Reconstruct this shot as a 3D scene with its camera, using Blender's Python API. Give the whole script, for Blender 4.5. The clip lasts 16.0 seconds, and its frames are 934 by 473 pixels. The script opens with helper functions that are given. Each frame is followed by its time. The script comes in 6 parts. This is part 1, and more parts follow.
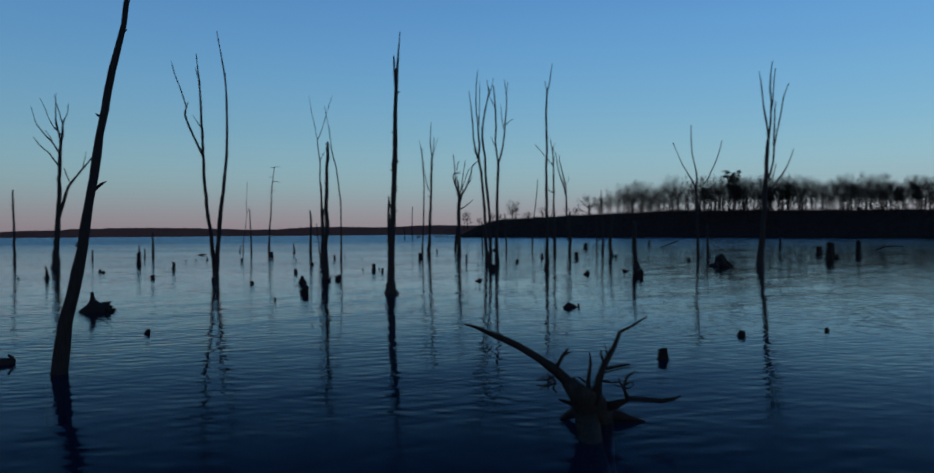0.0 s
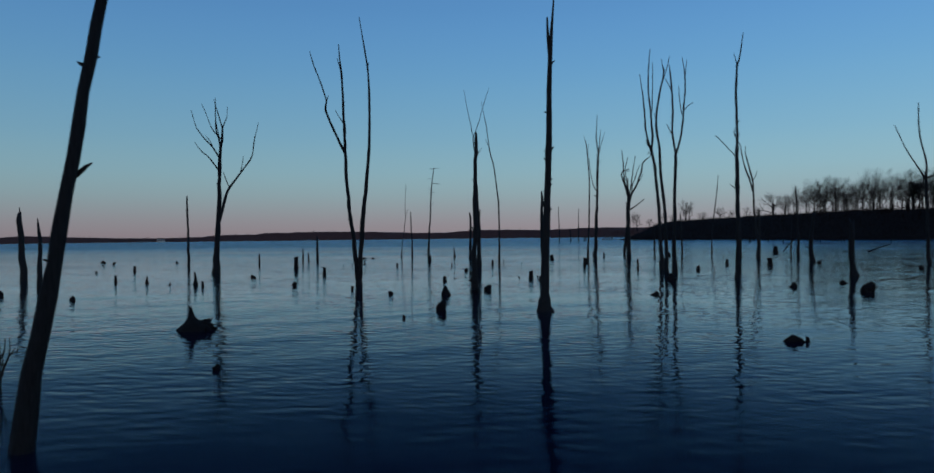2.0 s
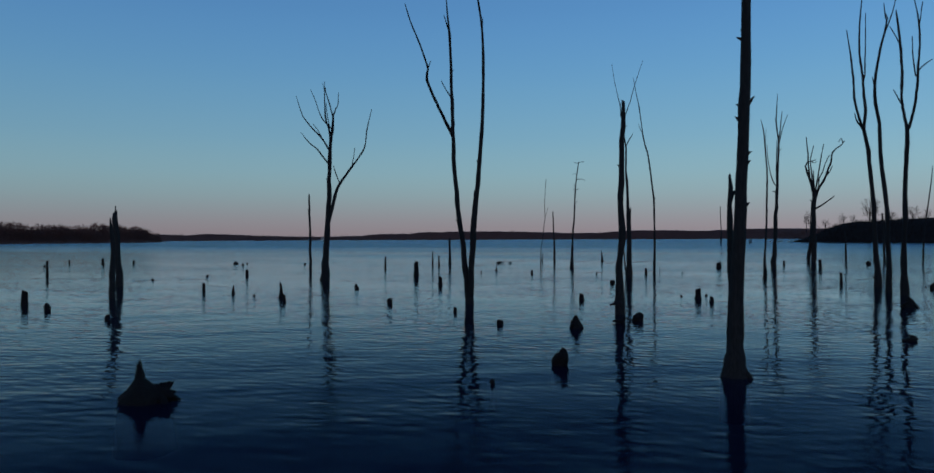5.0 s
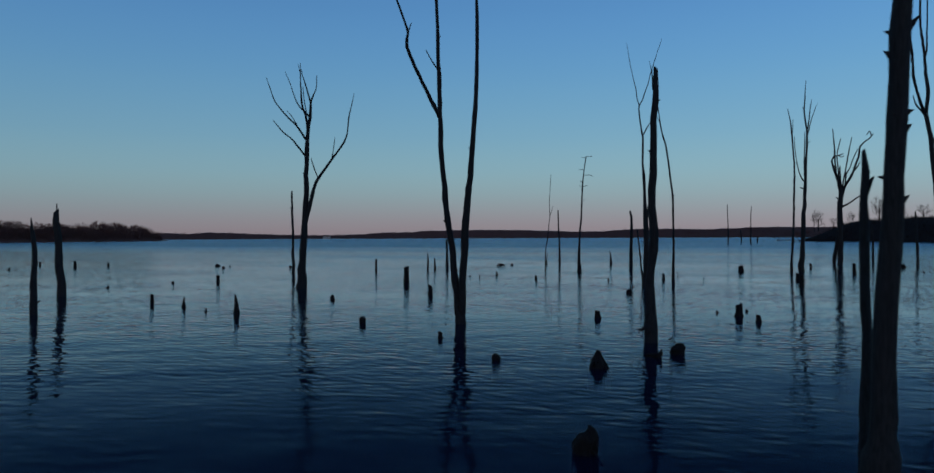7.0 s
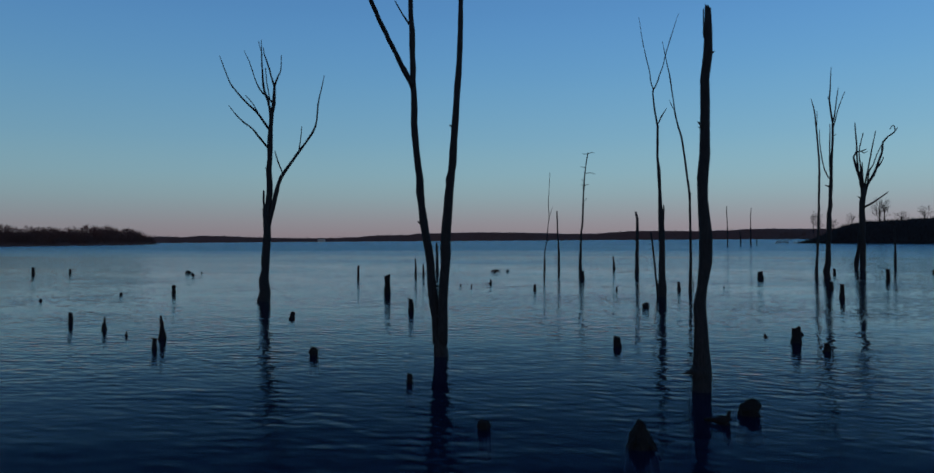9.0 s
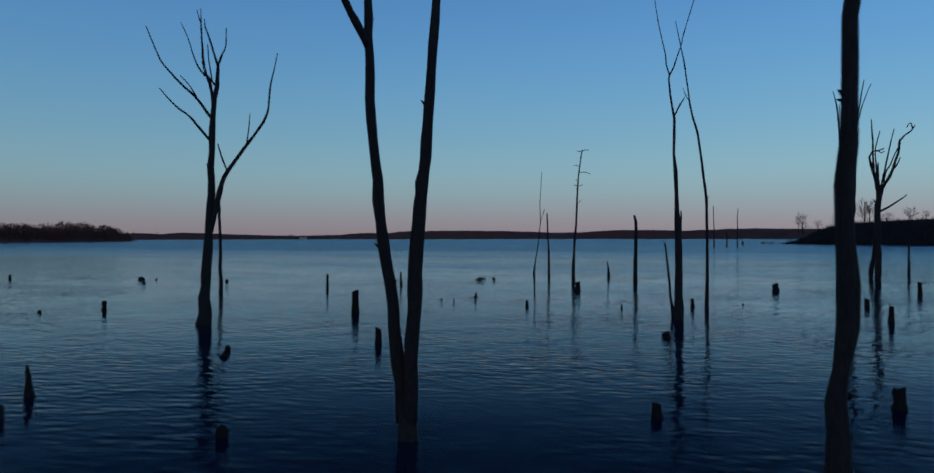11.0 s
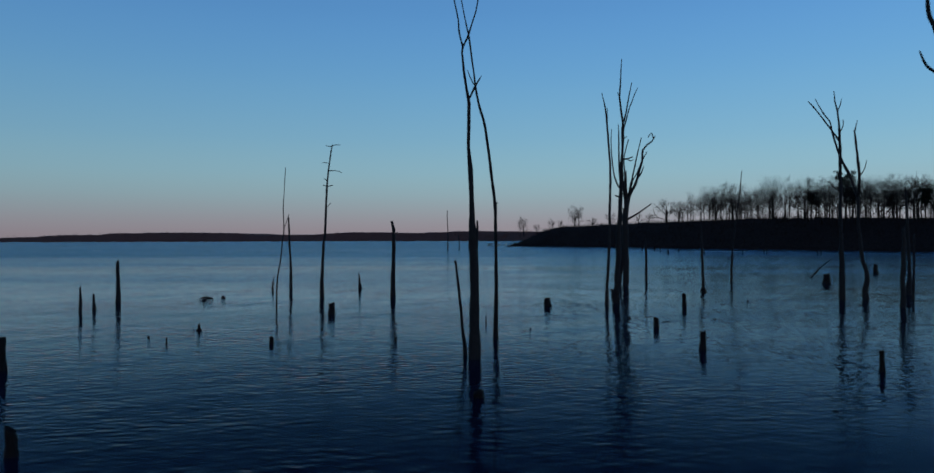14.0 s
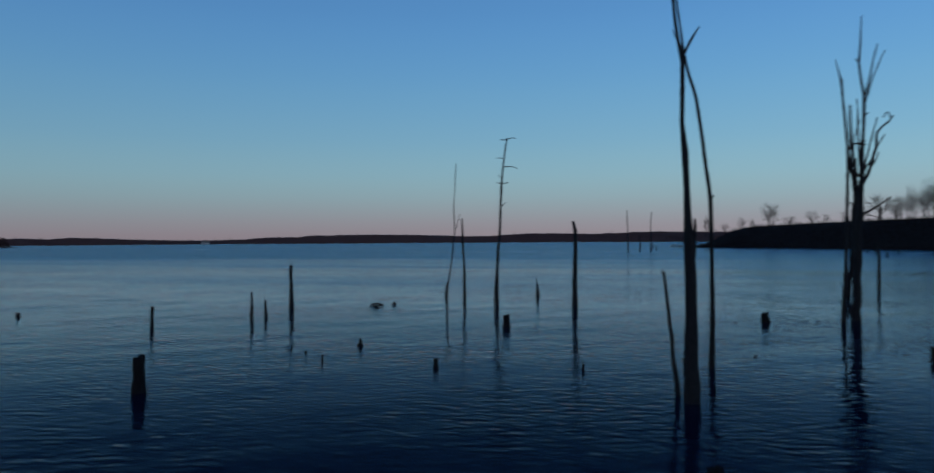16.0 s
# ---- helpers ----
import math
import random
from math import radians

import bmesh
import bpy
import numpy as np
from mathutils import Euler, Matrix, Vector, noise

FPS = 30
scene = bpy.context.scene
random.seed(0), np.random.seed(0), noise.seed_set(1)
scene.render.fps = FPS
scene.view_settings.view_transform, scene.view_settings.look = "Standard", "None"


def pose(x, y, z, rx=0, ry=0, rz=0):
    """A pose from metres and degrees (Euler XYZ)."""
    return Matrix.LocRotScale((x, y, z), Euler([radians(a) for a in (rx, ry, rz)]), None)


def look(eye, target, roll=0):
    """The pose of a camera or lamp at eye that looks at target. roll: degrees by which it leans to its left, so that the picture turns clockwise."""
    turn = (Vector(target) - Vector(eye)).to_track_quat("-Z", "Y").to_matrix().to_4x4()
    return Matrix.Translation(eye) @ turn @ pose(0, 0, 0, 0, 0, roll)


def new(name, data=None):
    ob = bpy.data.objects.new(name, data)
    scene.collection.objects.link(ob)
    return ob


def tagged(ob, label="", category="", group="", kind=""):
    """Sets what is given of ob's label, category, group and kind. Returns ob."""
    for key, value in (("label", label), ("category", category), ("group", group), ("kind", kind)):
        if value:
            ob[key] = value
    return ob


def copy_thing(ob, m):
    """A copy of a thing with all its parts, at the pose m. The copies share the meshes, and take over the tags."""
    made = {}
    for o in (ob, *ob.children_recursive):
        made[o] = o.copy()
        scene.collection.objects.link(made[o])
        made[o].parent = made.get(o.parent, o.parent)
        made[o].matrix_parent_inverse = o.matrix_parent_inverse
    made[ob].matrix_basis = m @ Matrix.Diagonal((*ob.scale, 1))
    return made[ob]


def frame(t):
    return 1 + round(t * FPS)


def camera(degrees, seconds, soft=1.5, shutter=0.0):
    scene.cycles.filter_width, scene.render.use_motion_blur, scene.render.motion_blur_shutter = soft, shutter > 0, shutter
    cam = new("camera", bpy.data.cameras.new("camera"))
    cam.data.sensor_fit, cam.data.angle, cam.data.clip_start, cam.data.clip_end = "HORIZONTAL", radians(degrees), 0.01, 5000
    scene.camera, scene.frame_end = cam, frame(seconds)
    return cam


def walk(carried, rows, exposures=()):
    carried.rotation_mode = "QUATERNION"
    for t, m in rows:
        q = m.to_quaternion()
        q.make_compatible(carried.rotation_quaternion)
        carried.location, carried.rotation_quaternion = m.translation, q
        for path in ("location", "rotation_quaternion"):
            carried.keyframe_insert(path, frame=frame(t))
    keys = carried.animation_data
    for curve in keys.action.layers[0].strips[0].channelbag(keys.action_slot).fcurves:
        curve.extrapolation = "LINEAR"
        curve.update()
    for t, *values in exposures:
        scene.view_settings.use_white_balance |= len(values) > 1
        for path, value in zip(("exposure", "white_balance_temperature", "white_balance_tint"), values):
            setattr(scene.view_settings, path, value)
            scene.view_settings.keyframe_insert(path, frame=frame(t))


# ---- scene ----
SOFT = 1.5

# ---- the camera and its flight ----
cam = camera(66.09, 16.0, SOFT, 0.5)
PATH = [
    (0, (0.000, 0.000, 2.492), (0.013, 10.000, 2.444), -0.44),
    (0.5, (0.020, 1.343, 2.457), (-0.567, 11.325, 2.427), -0.64),
    (1, (0.002, 2.783, 2.462), (-1.234, 12.707, 2.454), -0.63),
    (1.5, (-0.067, 4.290, 2.496), (-1.950, 14.111, 2.503), -0.64),
    (2, (-0.153, 5.784, 2.531), (-2.433, 15.521, 2.541), -0.67),
    (2.5, (-0.298, 7.235, 2.575), (-2.850, 16.904, 2.593), -0.63),
    (3, (-0.449, 8.702, 2.647), (-3.387, 18.261, 2.668), -0.42),
    (3.5, (-0.723, 10.270, 2.700), (-4.237, 19.633, 2.717), -0.37),
    (4, (-1.073, 11.822, 2.747), (-5.132, 20.961, 2.772), -0.26),
    (4.5, (-1.454, 13.350, 2.758), (-5.681, 22.412, 2.792), -0.28),
    (7, (-3.947, 20.190, 3.011), (-8.238, 29.223, 3.015), -0.26),
    (7.5, (-4.452, 21.504, 3.031), (-8.738, 30.539, 3.047), -0.37),
    (8, (-4.989, 22.856, 3.034), (-9.236, 31.910, 3.058), -0.34),
    (8.5, (-5.544, 24.220, 3.046), (-9.784, 33.276, 3.082), -0.39),
    (11, (-8.568, 31.009, 3.692), (-12.590, 40.164, 3.702), -0.13),
    (11.5, (-9.311, 32.504, 3.861), (-12.926, 41.828, 3.857), -0.03),
    (12, (-9.887, 33.931, 3.986), (-12.929, 43.457, 3.984), -0.01),
    (12.5, (-10.446, 35.170, 4.104), (-11.975, 45.052, 4.114), -0.03),
    (13, (-11.007, 36.475, 4.176), (-11.688, 46.452, 4.194), -0.04),
    (13.5, (-11.456, 37.688, 4.211), (-11.934, 47.676, 4.228), -0.12),
    (14, (-11.899, 39.048, 4.222), (-12.365, 49.037, 4.249), -0.19),
    (14.5, (-12.270, 40.416, 4.268), (-12.728, 50.406, 4.284), -0.13),
    (15, (-12.578, 41.823, 4.262), (-13.357, 51.792, 4.294), -0.30),
    (15.5, (-12.808, 43.163, 4.227), (-14.652, 52.991, 4.283), -0.40),
    (16, (-13.033, 44.389, 4.316), (-15.903, 53.968, 4.370), -0.40),
]
# the picture turns a little bluer on the way
walk(cam, [(t, look(eye, target, roll)) for t, eye, target, roll in PATH], [(0.0, 0.0, 6500, 10), (4.5, 0.0, 6480, 10), (11.0, 0.0, 6370, 10), (16.0, 0.0, 6330, 10)])

# ---- dusk sky, seen away from the set sun ----
world = bpy.data.worlds.new("dusk_sky")
scene.world = world
world.use_nodes = True
wn, wl = world.node_tree.nodes, world.node_tree.links
wn.clear()
w_out, w_bg = wn.new("ShaderNodeOutputWorld"), wn.new("ShaderNodeBackground")
w_co, w_sep, w_ramp = wn.new("ShaderNodeTexCoord"), wn.new("ShaderNodeSeparateXYZ"), wn.new("ShaderNodeValToRGB")
wl.new(w_co.outputs["Generated"], w_sep.inputs[0])
wl.new(w_sep.outputs["Z"], w_ramp.inputs[0])
SKY = [(0.0, (0.280, 0.226, 0.254)), (0.016, (0.299, 0.268, 0.294)), (0.036, (0.294, 0.322, 0.350)), (0.06, (0.278, 0.394, 0.430)),
       (0.09, (0.262, 0.442, 0.510)), (0.135, (0.206, 0.413, 0.553)), (0.20, (0.150, 0.362, 0.584)), (0.25, (0.124, 0.323, 0.584)),
       (0.30, (0.103, 0.285, 0.569)), (0.38, (0.082, 0.230, 0.492)), (0.6, (0.039, 0.120, 0.287)), (1.0, (0.019, 0.060, 0.164))]
ramp = w_ramp.color_ramp
ramp.interpolation = "B_SPLINE"
for n, (at, colour) in enumerate(SKY):
    e = ramp.elements[n] if n < 2 else ramp.elements.new(at)
    e.position, e.color = at, (*colour, 1)
# the sky is brighter towards +x, nearer the afterglow
w_side = wn.new("ShaderNodeMath")
w_side.operation = "MULTIPLY_ADD"
w_side.inputs[1].default_value, w_side.inputs[2].default_value = 0.22, 1.0
wl.new(w_sep.outputs["X"], w_side.inputs[0])
wl.new(w_ramp.outputs[0], w_bg.inputs["Color"])
wl.new(w_side.outputs[0], w_bg.inputs["Strength"])
wl.new(w_bg.outputs[0], w_out.inputs[0])

# afterglow of the sun that has set behind the camera
glow = new("afterglow_sun", bpy.data.lights.new("afterglow_sun", "SUN"))
glow.data.energy, glow.data.angle, glow.data.color = 0.12, radians(25), (1.0, 0.60, 0.50)
glow.matrix_world = look((30, -100, 12), (0, 0, 0))


# ---- materials ----
def material(name):
    mat = bpy.data.materials.new(name)
    mat.use_nodes = True
    nodes = mat.node_tree.nodes
    return mat, nodes, mat.node_tree.links, nodes["Principled BSDF"]


def noise_node(nodes, links, co, scale, detail=4.0, rough=0.55, stretch=None):
    tex = nodes.new("ShaderNodeTexNoise")
    tex.inputs["Scale"].default_value, tex.inputs["Detail"].default_value, tex.inputs["Roughness"].default_value = scale, detail, rough
    if stretch:
        m = nodes.new("ShaderNodeMapping")
        m.inputs["Scale"].default_value = stretch
        links.new(co, m.inputs["Vector"])
        co = m.outputs[0]
    links.new(co, tex.inputs["Vector"])
    return tex.outputs["Fac"]


def ramp_node(nodes, links, fac, stops):
    r = nodes.new("ShaderNodeValToRGB")
    for n, (at, colour) in enumerate(stops):
        e = r.color_ramp.elements[n] if n < 2 else r.color_ramp.elements.new(at)
        e.position, e.color = at, (*colour, 1)
    links.new(fac, r.inputs[0])
    return r.outputs[0]


def mixed(nodes, links, fac, a, b, mode="MIX"):
    m = nodes.new("ShaderNodeMix")
    m.data_type, m.blend_type = "RGBA", mode
    for socket, value in ((m.inputs[0], fac), (m.inputs[6], a), (m.inputs[7], b)):
        if isinstance(value, (int, float)):
            socket.default_value = value
        elif isinstance(value, tuple):
            socket.default_value = (*value, 1)
        else:
            links.new(value, socket)
    return m.outputs[2]


def maths(nodes, links, op, a, b):
    m = nodes.new("ShaderNodeMath")
    m.operation = op
    for socket, value in zip(m.inputs, (a, b)):
        if isinstance(value, (int, float)):
            socket.default_value = value
        else:
            links.new(value, socket)
    return m.outputs[0]


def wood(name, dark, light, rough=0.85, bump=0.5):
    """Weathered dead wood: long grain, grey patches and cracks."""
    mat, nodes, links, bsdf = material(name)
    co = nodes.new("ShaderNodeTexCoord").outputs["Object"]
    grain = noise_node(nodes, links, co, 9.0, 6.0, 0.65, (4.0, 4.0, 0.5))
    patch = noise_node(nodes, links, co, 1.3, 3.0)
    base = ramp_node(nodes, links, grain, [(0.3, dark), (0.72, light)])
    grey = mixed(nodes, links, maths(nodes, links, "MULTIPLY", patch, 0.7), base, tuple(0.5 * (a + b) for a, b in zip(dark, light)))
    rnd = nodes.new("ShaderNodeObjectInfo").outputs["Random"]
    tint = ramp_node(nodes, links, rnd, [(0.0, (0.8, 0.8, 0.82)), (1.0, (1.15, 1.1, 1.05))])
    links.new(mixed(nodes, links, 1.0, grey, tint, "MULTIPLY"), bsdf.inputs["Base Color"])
    bsdf.inputs["Roughness"].default_value = rough
    bsdf.inputs["Specular IOR Level"].default_value = 0.15
    b = nodes.new("ShaderNodeBump")
    b.inputs["Strength"].default_value, b.inputs["Distance"].default_value = bump, 0.03
    links.new(grain, b.inputs["Height"])
    links.new(b.outputs[0], bsdf.inputs["Normal"])
    return mat


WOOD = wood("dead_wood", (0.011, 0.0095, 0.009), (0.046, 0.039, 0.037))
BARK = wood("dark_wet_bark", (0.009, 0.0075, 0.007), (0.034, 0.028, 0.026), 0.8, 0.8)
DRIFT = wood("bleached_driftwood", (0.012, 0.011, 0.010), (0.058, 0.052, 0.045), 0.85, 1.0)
PALE = wood("sun_bleached_wood", (0.16, 0.15, 0.14), (0.34, 0.32, 0.30), 0.85, 0.6)
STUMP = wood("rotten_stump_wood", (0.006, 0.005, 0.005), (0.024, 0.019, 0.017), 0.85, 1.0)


def scrub(name, dark, light):
    mat, nodes, links, bsdf = material(name)
    co = nodes.new("ShaderNodeTexCoord").outputs["Object"]
    a = noise_node(nodes, links, co, 0.9, 5.0, 0.7)
    b = noise_node(nodes, links, co, 0.05, 3.0)
    c1 = ramp_node(nodes, links, a, [(0.3, dark), (0.75, light)])
    links.new(mixed(nodes, links, maths(nodes, links, "MULTIPLY", b, 0.8), c1, dark), bsdf.inputs["Base Color"])
    bsdf.inputs["Roughness"].default_value = 0.95
    bsdf.inputs["Specular IOR Level"].default_value = 0.05
    return mat


BRUSH = scrub("bare_brush", (0.014, 0.009, 0.008), (0.050, 0.029, 0.023))
FAR_WOODS = scrub("winter_woods", (0.12, 0.048, 0.038), (0.26, 0.108, 0.080))
TWIGS = scrub("bare_oak_bark", (0.014, 0.012, 0.012), (0.040, 0.032, 0.028))
NEEDLES = scrub("pine_needles", (0.008, 0.012, 0.008), (0.022, 0.032, 0.018))
SAND = scrub("dark_silt", (0.004, 0.005, 0.006), (0.012, 0.012, 0.012))
WALL_PAINT = scrub("pale_wall_paint", (0.60, 0.47, 0.40), (0.75, 0.62, 0.54))
ROOF = scrub("dark_roof_shingle", (0.03, 0.03, 0.03), (0.07, 0.06, 0.06))


def map_node(nodes, links, value, lo, hi, to_lo, to_hi, smooth=False):
    m = nodes.new("ShaderNodeMapRange")
    m.interpolation_type = "SMOOTHSTEP" if smooth else "LINEAR"
    for socket, v in zip(("From Min", "From Max", "To Min", "To Max"), (lo, hi, to_lo, to_hi)):
        m.inputs[socket].default_value = v
    links.new(value, m.inputs["Value"])
    return m.outputs[0]


def swell(nodes, links, co, turn, along, across, detail):
    """Ripples with crests of that length and breadth, in metres, turned about the vertical."""
    m = nodes.new("ShaderNodeMapping")
    m.vector_type = "TEXTURE"
    m.inputs["Rotation"].default_value = (0, 0, radians(turn))
    m.inputs["Scale"].default_value = (along, across, 1.0)
    links.new(co, m.inputs["Vector"])
    return noise_node(nodes, links, m.outputs[0], 1.0, detail, 0.5)


def ripple_slopes(nodes, links, co, strength):
    """The water's normal from the slopes of its ripples, which stay as steep far off as they are near by."""
    step = 0.02
    levels = []
    for shift in ((0, 0, 0), (step, 0, 0), (0, step, 0)):
        move = nodes.new("ShaderNodeVectorMath")
        move.operation = "ADD"
        move.inputs[1].default_value = shift
        links.new(co, move.inputs[0])
        level = 0
        for turn, along, across, detail, amount in RIPPLES:
            level = maths(nodes, links, "ADD", level, maths(nodes, links, "MULTIPLY", swell(nodes, links, move.outputs[0], turn, along, across, detail), amount))
        levels.append(level)
    up = nodes.new("ShaderNodeCombineXYZ")
    up.inputs[2].default_value = 1.0
    for n in (1, 2):
        slope = maths(nodes, links, "DIVIDE", maths(nodes, links, "SUBTRACT", levels[0], levels[n]), step)
        links.new(maths(nodes, links, "MULTIPLY", slope, strength), up.inputs[n - 1])
    geometry = nodes.new("ShaderNodeNewGeometry")
    flat, both, unit = (nodes.new("ShaderNodeVectorMath") for _ in range(3))
    flat.operation, both.operation, unit.operation = "SUBTRACT", "ADD", "NORMALIZE"
    links.new(up.outputs[0], flat.inputs[0])
    flat.inputs[1].default_value = (0, 0, 1)
    links.new(flat.outputs[0], both.inputs[0])
    links.new(geometry.outputs["Normal"], both.inputs[1])
    links.new(both.outputs[0], unit.inputs[0])
    return unit.outputs[0]


def water_material():
    """Clear dark lake water: a mirror at grazing angles, dark below; a breeze ruffles it far out, in patches. The
    reflection's tint and dimming are painted in.
    """
    mat, nodes, links, bsdf = material("lake_water")
    nodes.remove(bsdf)
    co = nodes.new("ShaderNodeTexCoord").outputs["Object"]
    split = nodes.new("ShaderNodeSeparateXYZ")
    links.new(co, split.inputs[0])
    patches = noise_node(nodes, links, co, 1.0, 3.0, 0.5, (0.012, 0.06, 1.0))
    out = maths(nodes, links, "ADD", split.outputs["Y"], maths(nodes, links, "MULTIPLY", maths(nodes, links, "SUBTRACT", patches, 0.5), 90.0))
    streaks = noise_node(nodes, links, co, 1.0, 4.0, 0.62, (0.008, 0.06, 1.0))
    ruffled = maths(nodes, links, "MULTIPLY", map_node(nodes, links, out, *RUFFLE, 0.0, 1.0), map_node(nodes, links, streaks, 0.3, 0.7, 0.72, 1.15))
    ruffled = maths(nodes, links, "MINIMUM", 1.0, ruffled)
    # ripples of a hand's breadth to two metres; livelier out on the lake and away from the bank
    aside = maths(nodes, links, "SUBTRACT", split.outputs["Y"], maths(nodes, links, "MULTIPLY", split.outputs["X"], 1.2))
    breeze = map_node(nodes, links, aside, 15.0, 75.0, 0.72, 1.36)
    lulls = map_node(nodes, links, noise_node(nodes, links, co, 1.0, 2.0, 0.5, (0.10, 0.16, 1.0)), 0.3, 0.7, 0.55, 1.35)
    normal = ripple_slopes(nodes, links, co, maths(nodes, links, "MULTIPLY", breeze, lulls))
    facing = nodes.new("ShaderNodeLayerWeight")
    facing.inputs["Blend"].default_value = 0.5
    links.new(normal, facing.inputs["Normal"])
    fresnel = maths(nodes, links, "ADD", 0.02, maths(nodes, links, "MULTIPLY", 0.98, maths(nodes, links, "POWER", facing.outputs["Facing"], 5.0)))
    gloss, body, mix = nodes.new("ShaderNodeBsdfGlossy"), nodes.new("ShaderNodeBsdfDiffuse"), nodes.new("ShaderNodeMixShader")
    # blue of the higher sky painted into the gloss colour, by angle and distance
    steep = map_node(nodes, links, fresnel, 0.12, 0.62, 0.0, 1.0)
    sky_tint = mixed(nodes, links, steep, (0.52, 0.73, 1.0), (0.88, 0.96, 1.0))
    links.new(mixed(nodes, links, ruffled, sky_tint, (0.54, 0.80, 1.0)), gloss.inputs["Color"])
    body.inputs["Color"].default_value = (0.012, 0.014, 0.090, 1)
    clear, depth = nodes.new("ShaderNodeBsdfTransparent"), nodes.new("ShaderNodeMixShader")
    clear.inputs["Color"].default_value = (0.74, 0.82, 0.86, 1)
    depth.inputs[0].default_value = 0.84
    links.new(body.outputs[0], depth.inputs[1])
    links.new(clear.outputs[0], depth.inputs[2])
    rough = maths(nodes, links, "ADD", 0.008, maths(nodes, links, "MULTIPLY", ruffled, map_node(nodes, links, streaks, 0.3, 0.7, 0.15, 0.27)))
    links.new(rough, gloss.inputs["Roughness"])
    links.new(normal, gloss.inputs["Normal"])
    # reflection dimmed more steeply than Fresnel, and painted duller on the ruffled far water
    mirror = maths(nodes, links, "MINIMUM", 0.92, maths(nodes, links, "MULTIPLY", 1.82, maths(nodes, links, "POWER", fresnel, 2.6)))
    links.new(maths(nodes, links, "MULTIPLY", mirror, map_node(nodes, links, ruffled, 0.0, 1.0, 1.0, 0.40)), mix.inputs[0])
    links.new(depth.outputs[0], mix.inputs[1])
    links.new(gloss.outputs[0], mix.inputs[2])
    links.new(mix.outputs[0], nodes["Material Output"].inputs["Surface"])
    return mat


RUFFLE = (30.0, 230.0)
RIPPLES = ((20, 0.7, 0.24, 0.0, 0.0128), (-18, 0.45, 0.20, 0.0, 0.0092), (6, 0.26, 0.14, 0.0, 0.0042), (-30, 1.1, 0.6, 0.0, 0.0068), (42, 2.2, 1.3, 1.0, 0.008))
WATER = water_material()


# ---- builders ----
def mesh_of(name, verts, faces, mat, smooth=True):
    me = bpy.data.meshes.new(name)
    me.from_pydata([tuple(v) for v in verts], [], faces)
    me.materials.append(mat)
    if smooth:
        me.polygons.foreach_set("use_smooth", [True] * len(me.polygons))
    me.update()
    return me


def part(name, mesh, parent, label=""):
    ob = new(name, mesh)
    ob.parent = parent
    return tagged(ob, label)


def glide(points, step):
    """A smooth line through the control points, in steps of about that length."""
    p = [np.array(q, float) for q in points]
    p = [2 * p[0] - p[1]] + p + [2 * p[-1] - p[-2]]
    line = []
    for a, b, c, d in zip(p, p[1:], p[2:], p[3:]):
        n = max(1, int(np.linalg.norm(c[:3] - b[:3]) / step))
        for k in range(n):
            t = k / n
            q = 0.5 * (2 * b + (c - a) * t + (2 * a - 5 * b + 4 * c - d) * t * t + (3 * b - a - 3 * c + d) * t ** 3)
            q[3] = b[3] + (c[3] - b[3]) * t
            line.append(q)
    return line + [p[-2]]


def tube(line, sides, seed, rough=0.12, tip="taper", verts=None, faces=None):
    """A limb along a line of (x, y, z, radius), with ridged, uneven bark."""
    verts, faces = ([] if verts is None else verts), ([] if faces is None else faces)
    rnd = random.Random(seed)
    first = len(verts)
    side = None
    for k, q in enumerate(line):
        a, b = line[max(0, k - 1)], line[min(len(line) - 1, k + 1)]
        way = Vector((b - a)[:3]).normalized()
        side = (side - way * side.dot(way)).normalized() if side else way.orthogonal().normalized()
        up = way.cross(side)
        for s in range(sides):
            ang = 2 * math.pi * s / sides
            ridge = 1 + rough * noise.noise(Vector((math.cos(ang) * 1.7 + seed * 3.1, math.sin(ang) * 1.7, q[2] * 1.3 + q[0])))
            ridge += 0.7 * rough * rnd.uniform(-1, 1)
            r = q[3] * ridge
            v = Vector(q[:3]) + (side * math.cos(ang) + up * math.sin(ang)) * r
            if tip == "snapped" and k == len(line) - 1:
                v += way * q[3] * (1.5 * max(0, math.cos(ang + seed)) + rnd.uniform(-0.6, 1.6))
            verts.append(v)
    for k in range(len(line) - 1):
        for s in range(sides):
            a, b = first + k * sides + s, first + k * sides + (s + 1) % sides
            faces.append((a, b, b + sides, a + sides))
    n = len(verts)
    end = Vector(line[-1][:3])
    way = (end - Vector(line[-2][:3])).normalized()
    verts.append(end + way * line[-1][3] * (2.0 if tip == "taper" else -0.6))
    last = n - sides
    faces.extend((last + s, last + (s + 1) % sides, n) for s in range(sides))
    faces.append(tuple(first + s for s in reversed(range(sides))))
    return verts, faces


COUNT = [0]
GROWN = []
GROUPS = {"tree": "drowned dead trees", "snag": "drowned dead trees", "snag_pole": "drowned dead trees"}


def dead_tree(name, label, x, y, turn):
    GROWN.clear()
    ob = new(name)
    ob.matrix_world = pose(x, y, 0, 0, 0, turn)
    kind = "driftwood" if "drift" in name or "log" in name else "stump" if "stump" in name else "shrub" if "sapling" in name else "dead tree"
    tagged(ob, label, kind, "" if kind == "driftwood" else "drowned dead trees")
    ob.empty_display_size = 0.2
    return ob


